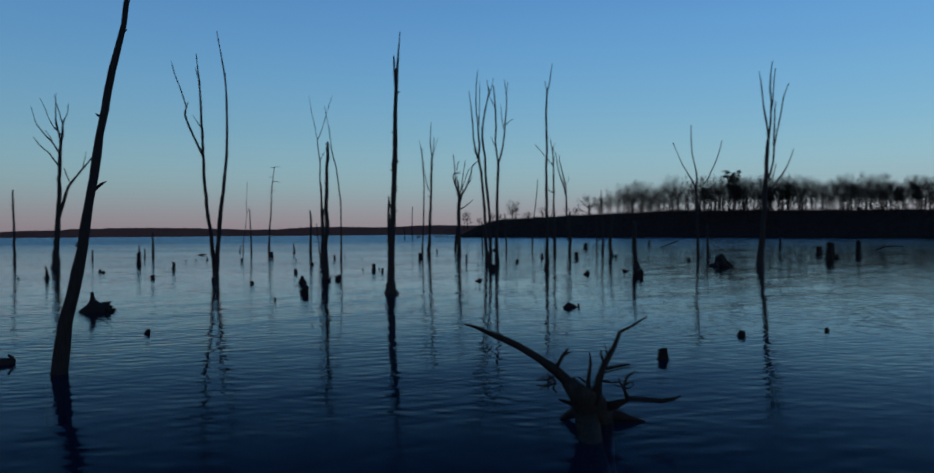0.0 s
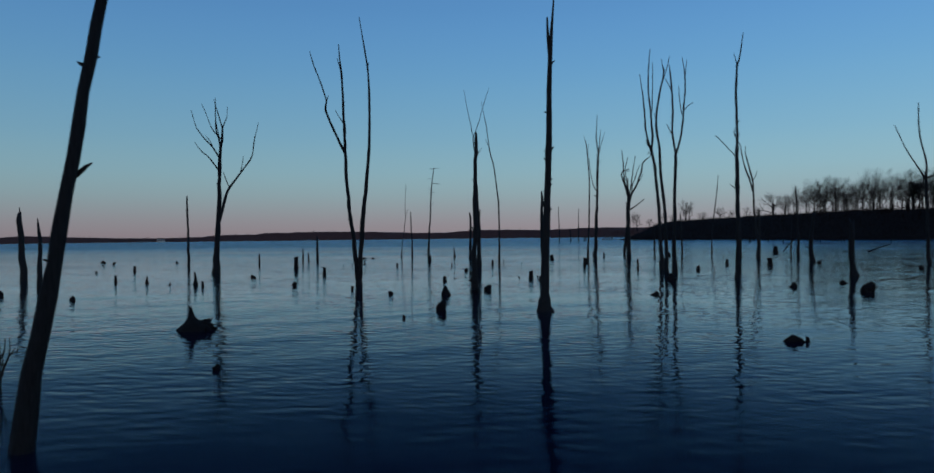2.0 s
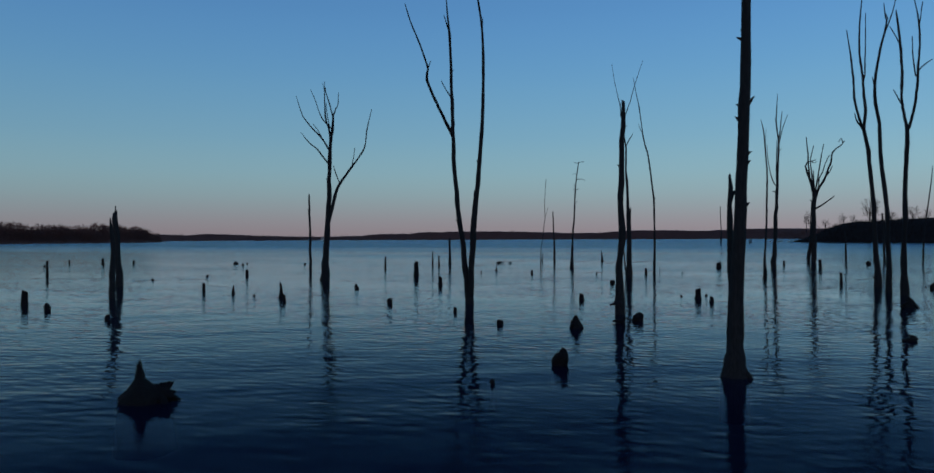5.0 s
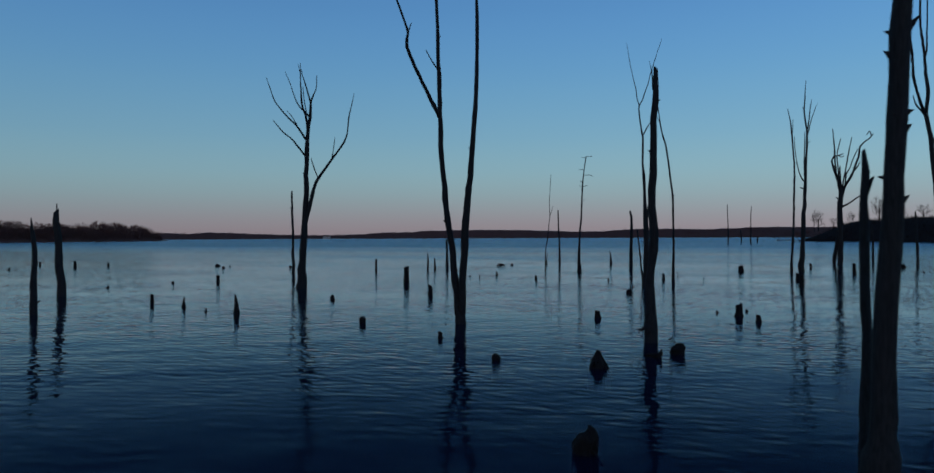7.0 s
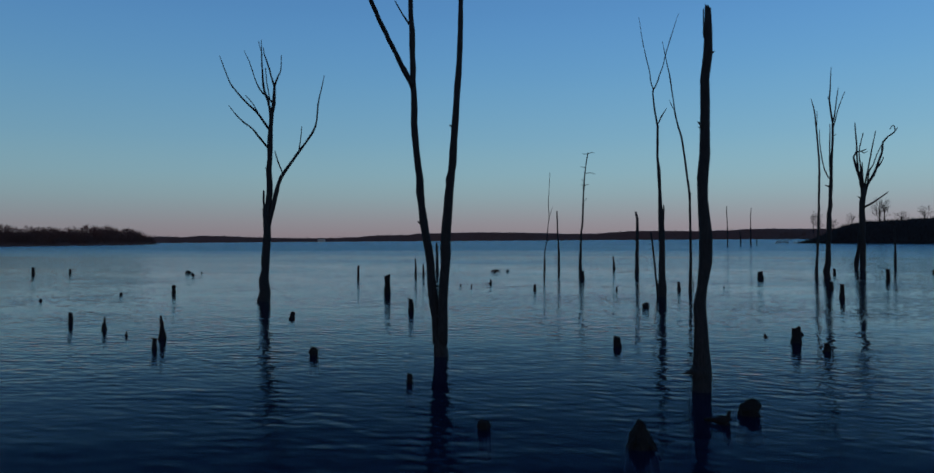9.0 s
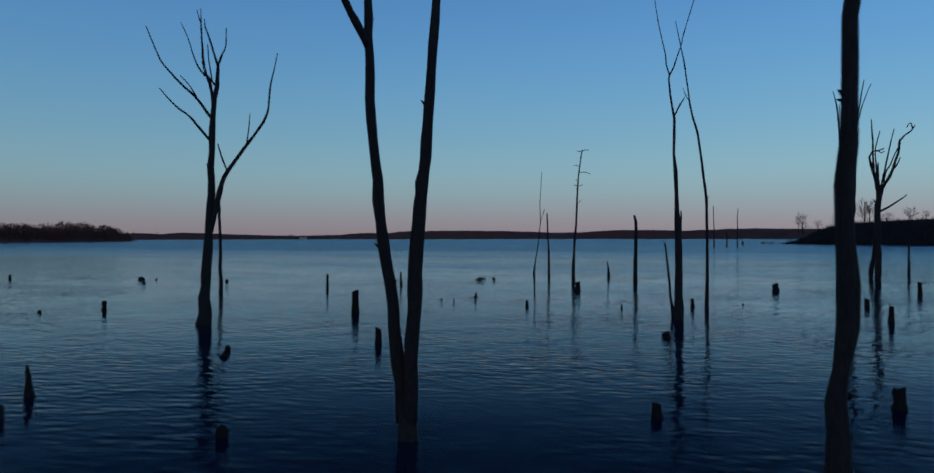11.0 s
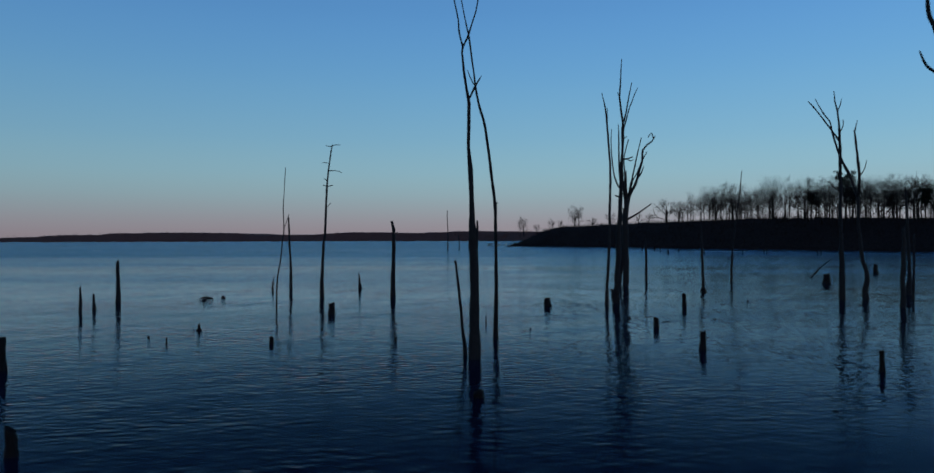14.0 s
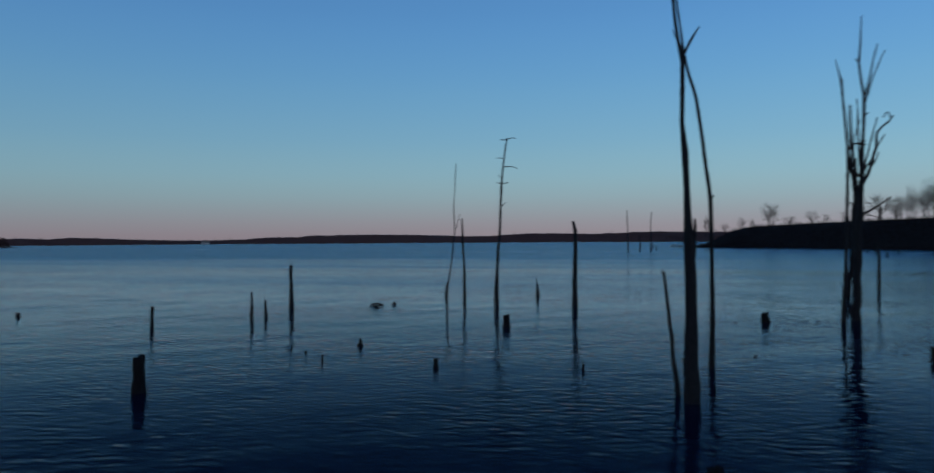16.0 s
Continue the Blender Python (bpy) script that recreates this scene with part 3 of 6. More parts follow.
def plant_bank():
    rnd = random.Random(11)
    run = glide([np.array((*p, 0, c), float) for p, c in zip(BANK, BANK_TOP)], 1.0)
    kinds = [bare_tree(40 + k, 13.0 + k % 3, (0.68, 0.88, 0.78, 0.96, 0.62, 0.80, 0.92)[k]) for k in range(7)]
    pines = [pine(70 + k, 14.0) for k in range(3)]
    spots = []
    for k in range(1, len(run) - 1):
        q = run[k]
        if not 150 <= q[1] <= 352:
            continue
        way = Vector((run[k + 1] - run[k - 1])[:2]).normalized()
        back = Vector((-way.y, way.x))
        for row in range(3):
            if rnd.random() < (0.38, 0.28, 0.28)[row] * (1.0 if q[1] > 290 else 1.6):
                d = 27 + row * 11 + rnd.uniform(-3, 3)
                x, y = q[0] + back.x * d, q[1] + back.y * d
                if y < 364:
                    spots.append((x, y, q[3], min(1.0, max(0.0, (364 - y) / 30))))
    for n, (x, y, z, thick) in enumerate(spots):
        s = rnd.uniform(0.76, 1.12) * (0.72 + 0.28 * thick) * float(np.interp(y, (225, 305), (0.74, 1.07)))
        if n < len(kinds):
            ob = kinds[n]
            ob.matrix_world = pose(x, y, z - 0.3, 0, 0, rnd.uniform(0, 360)) @ Matrix.Scale(s, 4)
        else:
            ob = copy_thing(kinds[n % len(kinds)], pose(x, y, z - 0.3, 0, 0, rnd.uniform(0, 360)))
            ob.scale = (s, s, s)
    places = [(115, 309, 1.18), (103.8, 312, 0.72), (121, 270, 0.72), (135, 251, 0.6), (146, 242, 0.6), (150, 239, 0.68), (126, 300, 0.75), (116, 306, 0.7)]
    for n, (x, y, s) in enumerate(places):
        ob = pines[n] if n < len(pines) else copy_thing(pines[n % 3], Matrix())
        ob.matrix_world = pose(x, y, bank_height(x - 24, y - 12) - 0.6, 0, 0, 77 * n) @ Matrix.Scale(s, 4)
    # lone trees and shrubs out along the point, thinner and lower towards its tip
    lone = ((63.5, 369.5, 11.0, 1.10, 0.74, 3), (71, 356, 11.2, 0.35, 0.86, 4), (67, 362, 11.1, 0.4, 0.45, 0), (54, 386, 10.6, 0.4, 0.40, 6), (43, 399, 10.2, 0.55, 0.42, 5),
            (35, 407, 9.7, 0.62, 0.36, 3), (27, 417, 9.0, 0.62, 0.80, 1), (29, 415, 9.0, 0.5, 0.74, 2), (16, 429, 8.2, 0.4, 0.45, 4), (20, 425, 8.5, 0.32, 0.40, 0),
            (1, 437, 6.6, 0.55, 0.62, 3), (-1, 439, 6.4, 0.3, 0.66, 4), (8, 434, 7.4, 0.4, 0.3, 5), (48, 393, 10.4, 0.32, 0.30, 2), (58, 380, 10.8, 0.34, 0.34, 1))
    small = [tagged(bare_tree(60 + k, 8.0, 0.85, 2.2), "small crooked leafless tree standing alone on the bank", group="lone trees on the bank") for k in range(3)]
    placed = [False] * 3
    for x, y, z, s, tall, kind in lone:
        if kind < 3 and not placed[kind]:
            ob, placed[kind] = small[kind], True
            ob.matrix_world = pose(x, y, z - 0.5, 0, 0, x * 31)
        else:
            ob = copy_thing(small[kind % 3], pose(x, y, z - 0.5, 0, 0, x * 31))
        ob.scale = (2.0 * s, 2.0 * s, 2.0 * tall)
    # low bushes at the water's edge on the tip of the point
    for k in range(9):
        s = rnd.uniform(0.14, 0.24)
        ob = copy_thing(kinds[k % 7], pose(-8 + 3.2 * k, 418.5 - 3.3 * k + rnd.uniform(-1, 1), -0.2, 0, 0, 40 * k))
        ob.scale = (s * 1.5, s * 1.5, s)
    # brush along the slope and crest
    verts, faces = [], []
    for _ in range(9000):
        k = rnd.randrange(1, len(run) - 1)
        q = run[k]
        if q[1] < 120:
            continue
        way = Vector((run[k + 1] - run[k - 1])[:2]).normalized()
        t = rnd.uniform(0.05, 1.35)
        rise = min(1.0, t)
        z = q[3] * (rise * rise * (3 - 2 * rise) * 0.55 + 0.45 * rise ** 0.6) - 0.4
        x, y, h = q[0] - way.y * t * 26, q[1] + way.x * t * 26, rnd.uniform(0.8, 2.3)
        dx, dy = rnd.uniform(-0.5, 0.5), rnd.uniform(-0.5, 0.5)
        n = len(verts)
        verts.extend(((x - 0.12, y, z), (x + 0.12, y + 0.1, z), (x + dx, y + dy, z + h)))
        faces.append((n, n + 1, n + 2))
    for _ in range(4200):
        k = rnd.randrange(1, len(run) - 1)
        q = run[k]
        if q[1] < 140 or q[1] > 345:
            continue
        way = Vector((run[k + 1] - run[k - 1])[:2]).normalized()
        d = rnd.uniform(25, 50)
        x, y, h = q[0] - way.y * d, q[1] + way.x * d, rnd.uniform(1.5, 9.0) * rnd.uniform(0.4, 1.0)
        n = len(verts)
        dx, dy = rnd.uniform(-0.6, 0.6), rnd.uniform(-0.6, 0.6)
        verts.extend(((x - 0.07, y, q[3] - 0.5), (x + 0.07, y + 0.05, q[3] - 0.5), (x + dx, y + dy, q[3] + h)))
        faces.append((n, n + 1, n + 2))
    tagged(new("brush", mesh_of("brush", verts, faces, BRUSH, False)), "dense dark leafless brush covering the bank", "brush", kind="stuff")


plant_bank()


def far_canopy(name, label, line, tops, trees, back, tall, seed):
    """Distant winter woods: many bare domed crowns of fine twigs, some taller than others, over a far shore."""
    rnd = random.Random(seed)
    run = glide([np.array((*p, 0, c), float) for p, c in zip(line, tops)], 4.0)
    verts, faces = [], []
    for _ in range(trees):
        k = rnd.randrange(1, len(run) - 1)
        q = run[k]
        way = Vector((run[k + 1] - run[k - 1])[:2]).normalized()
        d = rnd.uniform(0.5, back)
        x, y = q[0] - way.y * d, q[1] + way.x * d
        foot = q[3] * min(1.0, d / back) ** 0.7 - 0.5
        h = tall * rnd.uniform(0.55, 1.1) * (0.9 + 0.35 * noise.noise(Vector((x / 25, y / 25, seed)))) * min(1.0, q[3] / 6)
        wide = h * rnd.uniform(0.32, 0.5)
        for _ in range(46):
            ang, rise = rnd.uniform(0, 6.28), rnd.uniform(0.0, 1.0) ** 0.8
            out = wide * rnd.uniform(0.2, 1.0) * math.sqrt(max(0.0, 1 - (2 * rise - 0.9) ** 2 / 1.25))
            a = Vector((x + out * math.cos(ang), y + out * math.sin(ang), foot + h * rise))
            n = len(verts)
            size = 0.10 * h
            verts.extend((a, a + Vector((rnd.uniform(-1, 1), rnd.uniform(-1, 1), rnd.uniform(0.3, 1.2))) * size, a + Vector((rnd.uniform(-1, 1), rnd.uniform(-1, 1), rnd.uniform(-1.2, 0.0))) * size))
            faces.append((n, n + 1, n + 2))
    tagged(new(name, mesh_of(name, verts, faces, FAR_WOODS, False)), label, "woods", kind="stuff")


far_canopy("point_woods", "bare brown winter woods on the far point", POINT[1:], [0.58 * h for h in POINT_TOP[1:]], 1700, 26, 9.4, 21)
far_canopy("far_woods", "low distant winter woods along the far shore", FAR, [0.74 * h for h in FAR_TOP], 2600, 34, 5.2, 22)


def driftwood_tangle(x, y):
    """A tangle of bleached branches washed up at the tip of the bank."""
    rnd = random.Random(33)
    ob = new("driftwood_tangle")
    ob.matrix_world = pose(x, y, 0)
    tagged(ob, "tangle of pale bleached branches lying at the water's edge", "driftwood")
    for k in range(26):
        u, ang = rnd.uniform(-5.5, 5.5), rnd.uniform(0, 6.28)
        le, up = rnd.uniform(1.2, 3.2), rnd.uniform(-0.1, 0.9)
        foot = np.array((u, -0.6 * u + rnd.uniform(-1, 1), rnd.uniform(0.0, 0.5), 0.12))
        pts = [foot, foot + np.array((0.5 * le * math.cos(ang), 0.5 * le * math.sin(ang), 0.5 * le * up + 0.15, -0.04)), foot + np.array((le * math.cos(ang + 0.3), le * math.sin(ang + 0.3), max(0.0, le * up), -0.09))]
        part("branch", mesh_of("branch", *tube(glide(pts, 0.6), 5, k, 0.2), PALE), ob)


driftwood_tangle(-13.5, 421)


def boathouse():
    """A small pale building at the far waterline."""
    ob = new("lakeside_building")
    ob.matrix_world = pose(-978, 1338, 0, 0, 0, 36)
    tagged(ob, "small pale building with a dark roof on the far shore", "building")

    def block(name, x0, x1, y0, y1, z0, z1, mat, parent):
        v = [(x, y, z) for z in (z0, z1) for x, y in ((x0, y0), (x1, y0), (x1, y1), (x0, y1))]
        return part(name, mesh_of(name, v, [(3, 2, 1, 0), (4, 5, 6, 7), (0, 1, 5, 4), (1, 2, 6, 5), (2, 3, 7, 6), (3, 0, 4, 7)], mat, False), parent)

    wall = block("wall", -8, 8, -4, 4, -0.5, 6.0, WALL_PAINT, ob)
    for k in range(4):
        block("window", -6.6 + 3.6 * k, -4.6 + 3.6 * k, -4.12, -3.9, 2.6, 4.4, ROOF, wall)
    v = [(-8.6, -4.7, 6.0), (8.6, -4.7, 6.0), (8.6, 4.7, 6.0), (-8.6, 4.7, 6.0), (-6.0, 0, 8.2), (6.0, 0, 8.2)]
    part("roof", mesh_of("roof", v, [(3, 2, 1, 0), (0, 1, 5, 4), (2, 3, 4, 5), (1, 2, 5), (3, 0, 4)], ROOF, False), ob)


boathouse()


# ---- dead trees ----
tree = dead_tree("leaning_snag", "tall leaning dead tree trunk with dark bark, standing in shallow water", -7.44, 13.06, 29.7)
stem(tree, "trunk", [(0.01, -0.09, 0.00, 0.130), (0.15, -0.10, 0.94, 0.116), (0.31, -0.13, 1.85, 0.100), (0.46, -0.14, 2.67, 0.091), (0.60, -0.08, 3.56, 0.085), (0.72, -0.04, 4.39, 0.076), (0.87, -0.02, 5.24, 0.068), (1.01, -0.00, 5.93, 0.062), (1.13, -0.00, 6.50, 0.056), (1.18, -0.00, 6.90, 0.050), (1.30, -0.00, 7.43, 0.053), (1.42, -0.00, 8.02, 0.041), (1.49, -0.00, 8.49, 0.025)], "snapped")
stem(tree, "branch_stub", [(0.57, -0.00, 3.36, 0.030), (0.61, -0.01, 3.36, 0.036), (0.73, -0.05, 3.46, 0.025), (0.80, -0.08, 3.50, 0.012)], "taper", 0)
stem(tree, "branch_stub", [(1.10, -0.00, 6.36, 0.025), (1.09, 0.00, 6.36, 0.030), (1.17, 0.04, 6.40, 0.025)], "taper", 0)
stem(tree, "branch_stub", [(0.78, -0.00, 4.72, 0.025), (0.72, -0.01, 4.72, 0.030), (0.67, -0.03, 4.75, 0.019)], "taper", 0)
tree = dead_tree("dead_tree", "dead tree with a spreading crown of bare branches, in water", -31.18, 54.54, 43.9)
stem(tree, "trunk", [(-0.03, 0.00, 0.00, 0.257), (0.06, 0.00, 1.13, 0.244), (0.19, 0.00, 3.16, 0.193), (0.24, 0.00, 4.95, 0.180), (0.31, 0.00, 6.74, 0.141), (0.37, -0.00, 8.40, 0.129), (0.39, 0.00, 8.91, 0.116), (0.46, 0.00, 9.68, 0.103), (0.56, 0.00, 10.20, 0.090), (0.59, 0.00, 11.05, 0.064)], "taper")
stem(tree, "limb", [(0.20, 0.00, 3.62, 0.055), (0.24, -0.01, 3.62, 0.064), (0.33, -0.10, 4.18, 0.103), (0.50, -0.26, 5.07, 0.115), (0.71, -0.41, 5.95, 0.102), (1.00, -0.53, 6.58, 0.089), (1.38, -0.66, 7.16, 0.076), (1.81, -0.79, 7.77, 0.063), (2.41, -0.97, 8.66, 0.053), (2.60, -1.08, 9.24, 0.039), (2.64, -1.21, 9.98, 0.039), (2.80, -1.35, 10.77, 0.026), (2.94, -1.47, 11.46, 0.019)], "taper")
stem(tree, "branch", [(1.79, -0.78, 7.74, 0.034), (1.74, -0.80, 7.77, 0.040), (1.80, -1.05, 8.32, 0.026), (1.83, -1.29, 8.86, 0.020)], "taper", 1)
stem(tree, "branch", [(0.98, -0.53, 6.53, 0.034), (0.93, -0.51, 6.56, 0.040), (0.72, -0.36, 7.17, 0.040), (0.58, -0.24, 7.69, 0.027)], "taper", 1)
stem(tree, "limb", [(0.35, 0.00, 7.88, 0.046), (0.24, -0.04, 7.88, 0.054), (-0.16, -0.29, 8.33, 0.054), (-0.55, -0.54, 8.77, 0.040), (-0.96, -0.75, 9.03, 0.040), (-1.29, -0.94, 9.32, 0.033), (-1.66, -1.19, 9.73, 0.020)], "taper")
stem(tree, "limb", [(0.39, 0.00, 8.85, 0.055), (0.29, -0.05, 8.85, 0.064), (-0.04, -0.34, 9.26, 0.057), (-0.39, -0.62, 9.64, 0.053), (-0.84, -0.95, 9.99, 0.046), (-1.28, -1.31, 10.41, 0.039), (-1.59, -1.60, 10.75, 0.032), (-1.83, -1.96, 11.28, 0.025), (-2.08, -2.37, 11.87, 0.014)], "taper")
stem(tree, "branch", [(-0.31, -0.55, 9.55, 0.034), (-0.27, -0.58, 9.58, 0.040), (-0.55, -0.86, 10.00, 0.026), (-0.88, -1.13, 10.31, 0.020)], "taper", 5)
stem(tree, "limb", [(0.41, 0.00, 9.04, 0.064), (0.37, -0.14, 9.65, 0.064), (0.25, -0.27, 10.25, 0.064), (0.08, -0.38, 10.67, 0.057), (-0.01, -0.50, 11.19, 0.053), (-0.04, -0.61, 11.66, 0.040), (-0.08, -0.77, 12.36, 0.033), (-0.10, -0.96, 13.17, 0.014)], "taper")
stem(tree, "branch", [(-0.08, -0.80, 12.47, 0.022), (-0.06, -0.81, 12.47, 0.026), (-0.24, -1.11, 13.04, 0.014)], "taper", 7)
stem(tree, "branch", [(0.12, -0.36, 10.58, 0.034), (0.06, -0.34, 10.55, 0.040), (-0.23, -0.23, 10.98, 0.034), (-0.46, -0.08, 11.63, 0.027), (-0.63, 0.05, 12.22, 0.027), (-0.89, 0.19, 12.85, 0.015)], "taper", 7)
stem(tree, "branch", [(0.56, 0.00, 10.15, 0.054), (0.25, 0.18, 10.55, 0.048), (0.06, 0.29, 10.76, 0.041)], "taper", 0)
stem(tree, "branch", [(0.33, 0.14, 10.45, 0.029), (0.35, 0.14, 10.47, 0.034), (0.23, 0.29, 11.26, 0.027), (0.18, 0.43, 12.07, 0.021)], "taper", 0)
stem(tree, "limb", [(0.59, 0.00, 11.05, 0.054), (0.42, -0.06, 11.58, 0.041), (0.25, -0.13, 12.18, 0.040), (0.08, -0.19, 12.66, 0.027), (0.04, -0.23, 12.97, 0.015)], "taper")
stem(tree, "limb", [(0.59, 0.00, 11.05, 0.054), (0.78, -0.06, 11.61, 0.041), (0.90, -0.10, 11.92, 0.027), (0.93, -0.18, 12.67, 0.020)], "taper")
tree = dead_tree("forked_dead_tree", "tall dead tree with two bare stems forking low, in water", -14.91, 42.60, 23.7)
stem(tree, "trunk", [(0.04, -0.00, 0.00, 0.160), (0.04, 0.00, 0.52, 0.160), (0.04, -0.00, 0.93, 0.111)], "taper")
stem(tree, "stem", [(0.04, -0.01, 0.35, 0.112), (-0.02, -0.01, 0.35, 0.132), (-0.07, -0.04, 1.05, 0.125), (-0.18, -0.08, 2.10, 0.118), (-0.32, -0.13, 3.27, 0.111), (-0.48, -0.19, 4.72, 0.097), (-0.59, -0.25, 6.17, 0.090), (-0.61, -0.24, 7.33, 0.083), (-0.66, -0.11, 8.66, 0.076), (-0.71, 0.05, 10.30, 0.063), (-0.77, 0.17, 11.50, 0.059), (-0.85, 0.26, 12.41, 0.037), (-0.91, 0.33, 13.19, 0.022)], "taper")
stem(tree, "stem", [(0.04, -0.06, 0.35, 0.110), (0.10, -0.06, 0.35, 0.130), (0.12, -0.18, 1.05, 0.128), (0.16, -0.31, 1.81, 0.124), (0.21, -0.41, 2.41, 0.124), (0.24, -0.53, 3.07, 0.130), (0.27, -0.61, 3.53, 0.118), (0.31, -0.68, 3.97, 0.117), (0.33, -0.73, 4.24, 0.116), (0.36, -0.77, 4.45, 0.110), (0.37, -0.80, 4.63, 0.108), (0.41, -0.83, 4.84, 0.096), (0.43, -0.87, 5.05, 0.096), (0.45, -0.92, 5.34, 0.101), (0.48, -0.96, 5.61, 0.091), (0.50, -1.01, 5.88, 0.090), (0.59, -1.18, 6.93, 0.081), (0.66, -0.96, 8.38, 0.068), (0.68, -0.65, 10.44, 0.058), (0.63, -0.48, 11.64, 0.051), (0.52, -0.34, 12.54, 0.044), (0.36, -0.19, 13.61, 0.029), (0.22, -0.04, 14.61, 0.018)], "taper")
stem(tree, "limb", [(-0.61, -0.24, 7.10, 0.069), (-0.84, -0.45, 7.54, 0.069), (-1.19, -0.80, 8.26, 0.061), (-1.62, -1.31, 9.30, 0.056), (-1.58, -1.49, 9.69, 0.042), (-1.73, -1.73, 10.19, 0.035), (-1.95, -2.04, 10.81, 0.028), (-2.20, -2.36, 11.41, 0.027), (-2.37, -2.65, 11.98, 0.016)], "taper")
stem(tree, "branch", [(-1.58, -1.49, 9.69, 0.028), (-1.47, -1.43, 10.03, 0.015)], "taper", 3)
stem(tree, "branch", [(-0.66, -0.10, 8.75, 0.029), (-0.90, 0.03, 9.13, 0.022), (-1.13, 0.19, 9.56, 0.016)], "taper", 1)
stem(tree, "branch", [(-0.80, 0.19, 11.74, 0.029), (-0.99, -0.08, 12.31, 0.016)], "taper", 1)
stem(tree, "branch", [(0.63, -0.50, 11.49, 0.022), (0.67, -0.34, 12.08, 0.016)], "taper", 2)
stem(tree, "branch_stub", [(-0.35, -0.14, 3.51, 0.037), (-0.40, -0.16, 3.50, 0.044), (-0.49, -0.19, 3.56, 0.029)], "taper", 1)
tree = dead_tree("broken_snag", "tall broken dead trunk with a jagged split top, in water", -3.14, 30.11, 6.0)
stem(tree, "trunk", [(-0.03, 0.00, 0.00, 0.222), (-0.03, 0.00, 0.20, 0.226), (-0.03, -0.01, 0.36, 0.222), (-0.02, -0.02, 0.50, 0.178), (-0.01, -0.02, 0.64, 0.156), (0.00, -0.03, 0.83, 0.144), (0.01, -0.05, 1.55, 0.135), (0.03, -0.07, 2.26, 0.130), (0.07, -0.09, 2.83, 0.128), (0.09, -0.11, 3.32, 0.120), (0.09, -0.12, 3.67, 0.111), (0.11, -0.13, 4.02, 0.116), (0.13, -0.14, 4.37, 0.116), (0.14, -0.16, 4.86, 0.112), (0.16, -0.18, 5.34, 0.110), (0.18, -0.19, 5.75, 0.110), (0.20, -0.22, 6.79, 0.096), (0.23, -0.26, 8.04, 0.083), (0.27, -0.29, 8.79, 0.074), (0.32, -0.31, 9.49, 0.052), (0.37, -0.33, 10.16, 0.033), (0.43, -0.36, 10.86, 0.016)], "taper")
stem(tree, "root", [(0.06, -0.06, 0.14, 0.100), (0.17, -0.08, 0.07, 0.080), (0.25, -0.09, 0.01, 0.060), (0.31, -0.10, -0.10, 0.030)], "taper")
stem(tree, "root", [(-0.10, -0.05, 0.10, 0.090), (-0.20, -0.08, 0.00, 0.065), (-0.27, -0.10, -0.12, 0.030)], "taper")
stem(tree, "split_stem", [(-0.10, 0.45, 0.01, 0.091), (-0.10, 0.50, 1.28, 0.063), (-0.09, 0.55, 2.55, 0.061), (-0.11, 0.55, 3.44, 0.056), (-0.09, 0.55, 3.82, 0.051), (-0.10, 0.55, 4.05, 0.026)], "snapped")
stem(tree, "split_top", [(-0.09, 0.55, 3.52, 0.038), (-0.03, 0.55, 3.69, 0.032), (-0.00, 0.55, 3.74, 0.015)], "taper")
stem(tree, "split_top", [(0.23, -0.28, 8.54, 0.052), (0.19, -0.30, 9.29, 0.050), (0.17, -0.32, 9.84, 0.028)], "taper")
stem(tree, "branch_stub", [(0.17, -0.18, 5.36, 0.055), (0.25, -0.18, 5.43, 0.048), (0.34, -0.19, 5.54, 0.014)], "taper", 0)
stem(tree, "branch_stub", [(0.12, -0.17, 5.10, 0.055), (0.05, -0.17, 5.12, 0.046), (0.01, -0.17, 5.16, 0.018)], "taper", 0)
stem(tree, "branch_stub", [(0.15, -0.15, 4.44, 0.060), (0.23, -0.15, 4.45, 0.046), (0.27, -0.15, 4.46, 0.020)], "taper", 0)
stem(tree, "branch_stub", [(0.14, -0.14, 4.25, 0.060), (0.22, -0.14, 4.26, 0.046), (0.26, -0.14, 4.29, 0.018)], "taper", 0)
stem(tree, "branch_stub", [(0.11, -0.11, 3.38, 0.055), (0.19, -0.11, 3.41, 0.042), (0.24, -0.11, 3.46, 0.016)], "taper", 0)
stem(tree, "branch_stub", [(0.24, -0.27, 8.29, 0.037), (0.28, -0.28, 8.29, 0.044), (0.38, -0.34, 8.38, 0.023)], "taper", 0)
stem(tree, "branch_stub", [(0.20, -0.22, 6.67, 0.040), (0.12, -0.22, 6.68, 0.034), (0.05, -0.22, 6.72, 0.018)], "taper", 0)
tree = dead_tree("broken_pole_snag", "thick straight dead trunk with a snapped top, standing in water", -7.94, 40.71, 10.9)
stem(tree, "trunk", [(-0.05, -0.00, 0.00, 0.156), (-0.03, -0.04, 1.29, 0.140), (0.00, -0.06, 2.11, 0.123), (0.04, -0.09, 3.11, 0.123), (-0.00, -0.12, 3.86, 0.106), (0.05, -0.15, 4.78, 0.106), (0.08, -0.18, 5.77, 0.098), (0.12, -0.21, 6.76, 0.090), (0.14, -0.23, 7.62, 0.057)], "snapped")
stem(tree, "branch_stub", [(0.13, -0.22, 7.09, 0.022), (0.07, -0.24, 7.09, 0.026), (0.04, -0.44, 7.58, 0.013)], "taper", 0)
stem(tree, "branch_stub", [(0.07, -0.16, 5.35, 0.029), (-0.01, -0.20, 5.36, 0.034), (-0.06, -0.24, 5.40, 0.017)], "taper", 0)
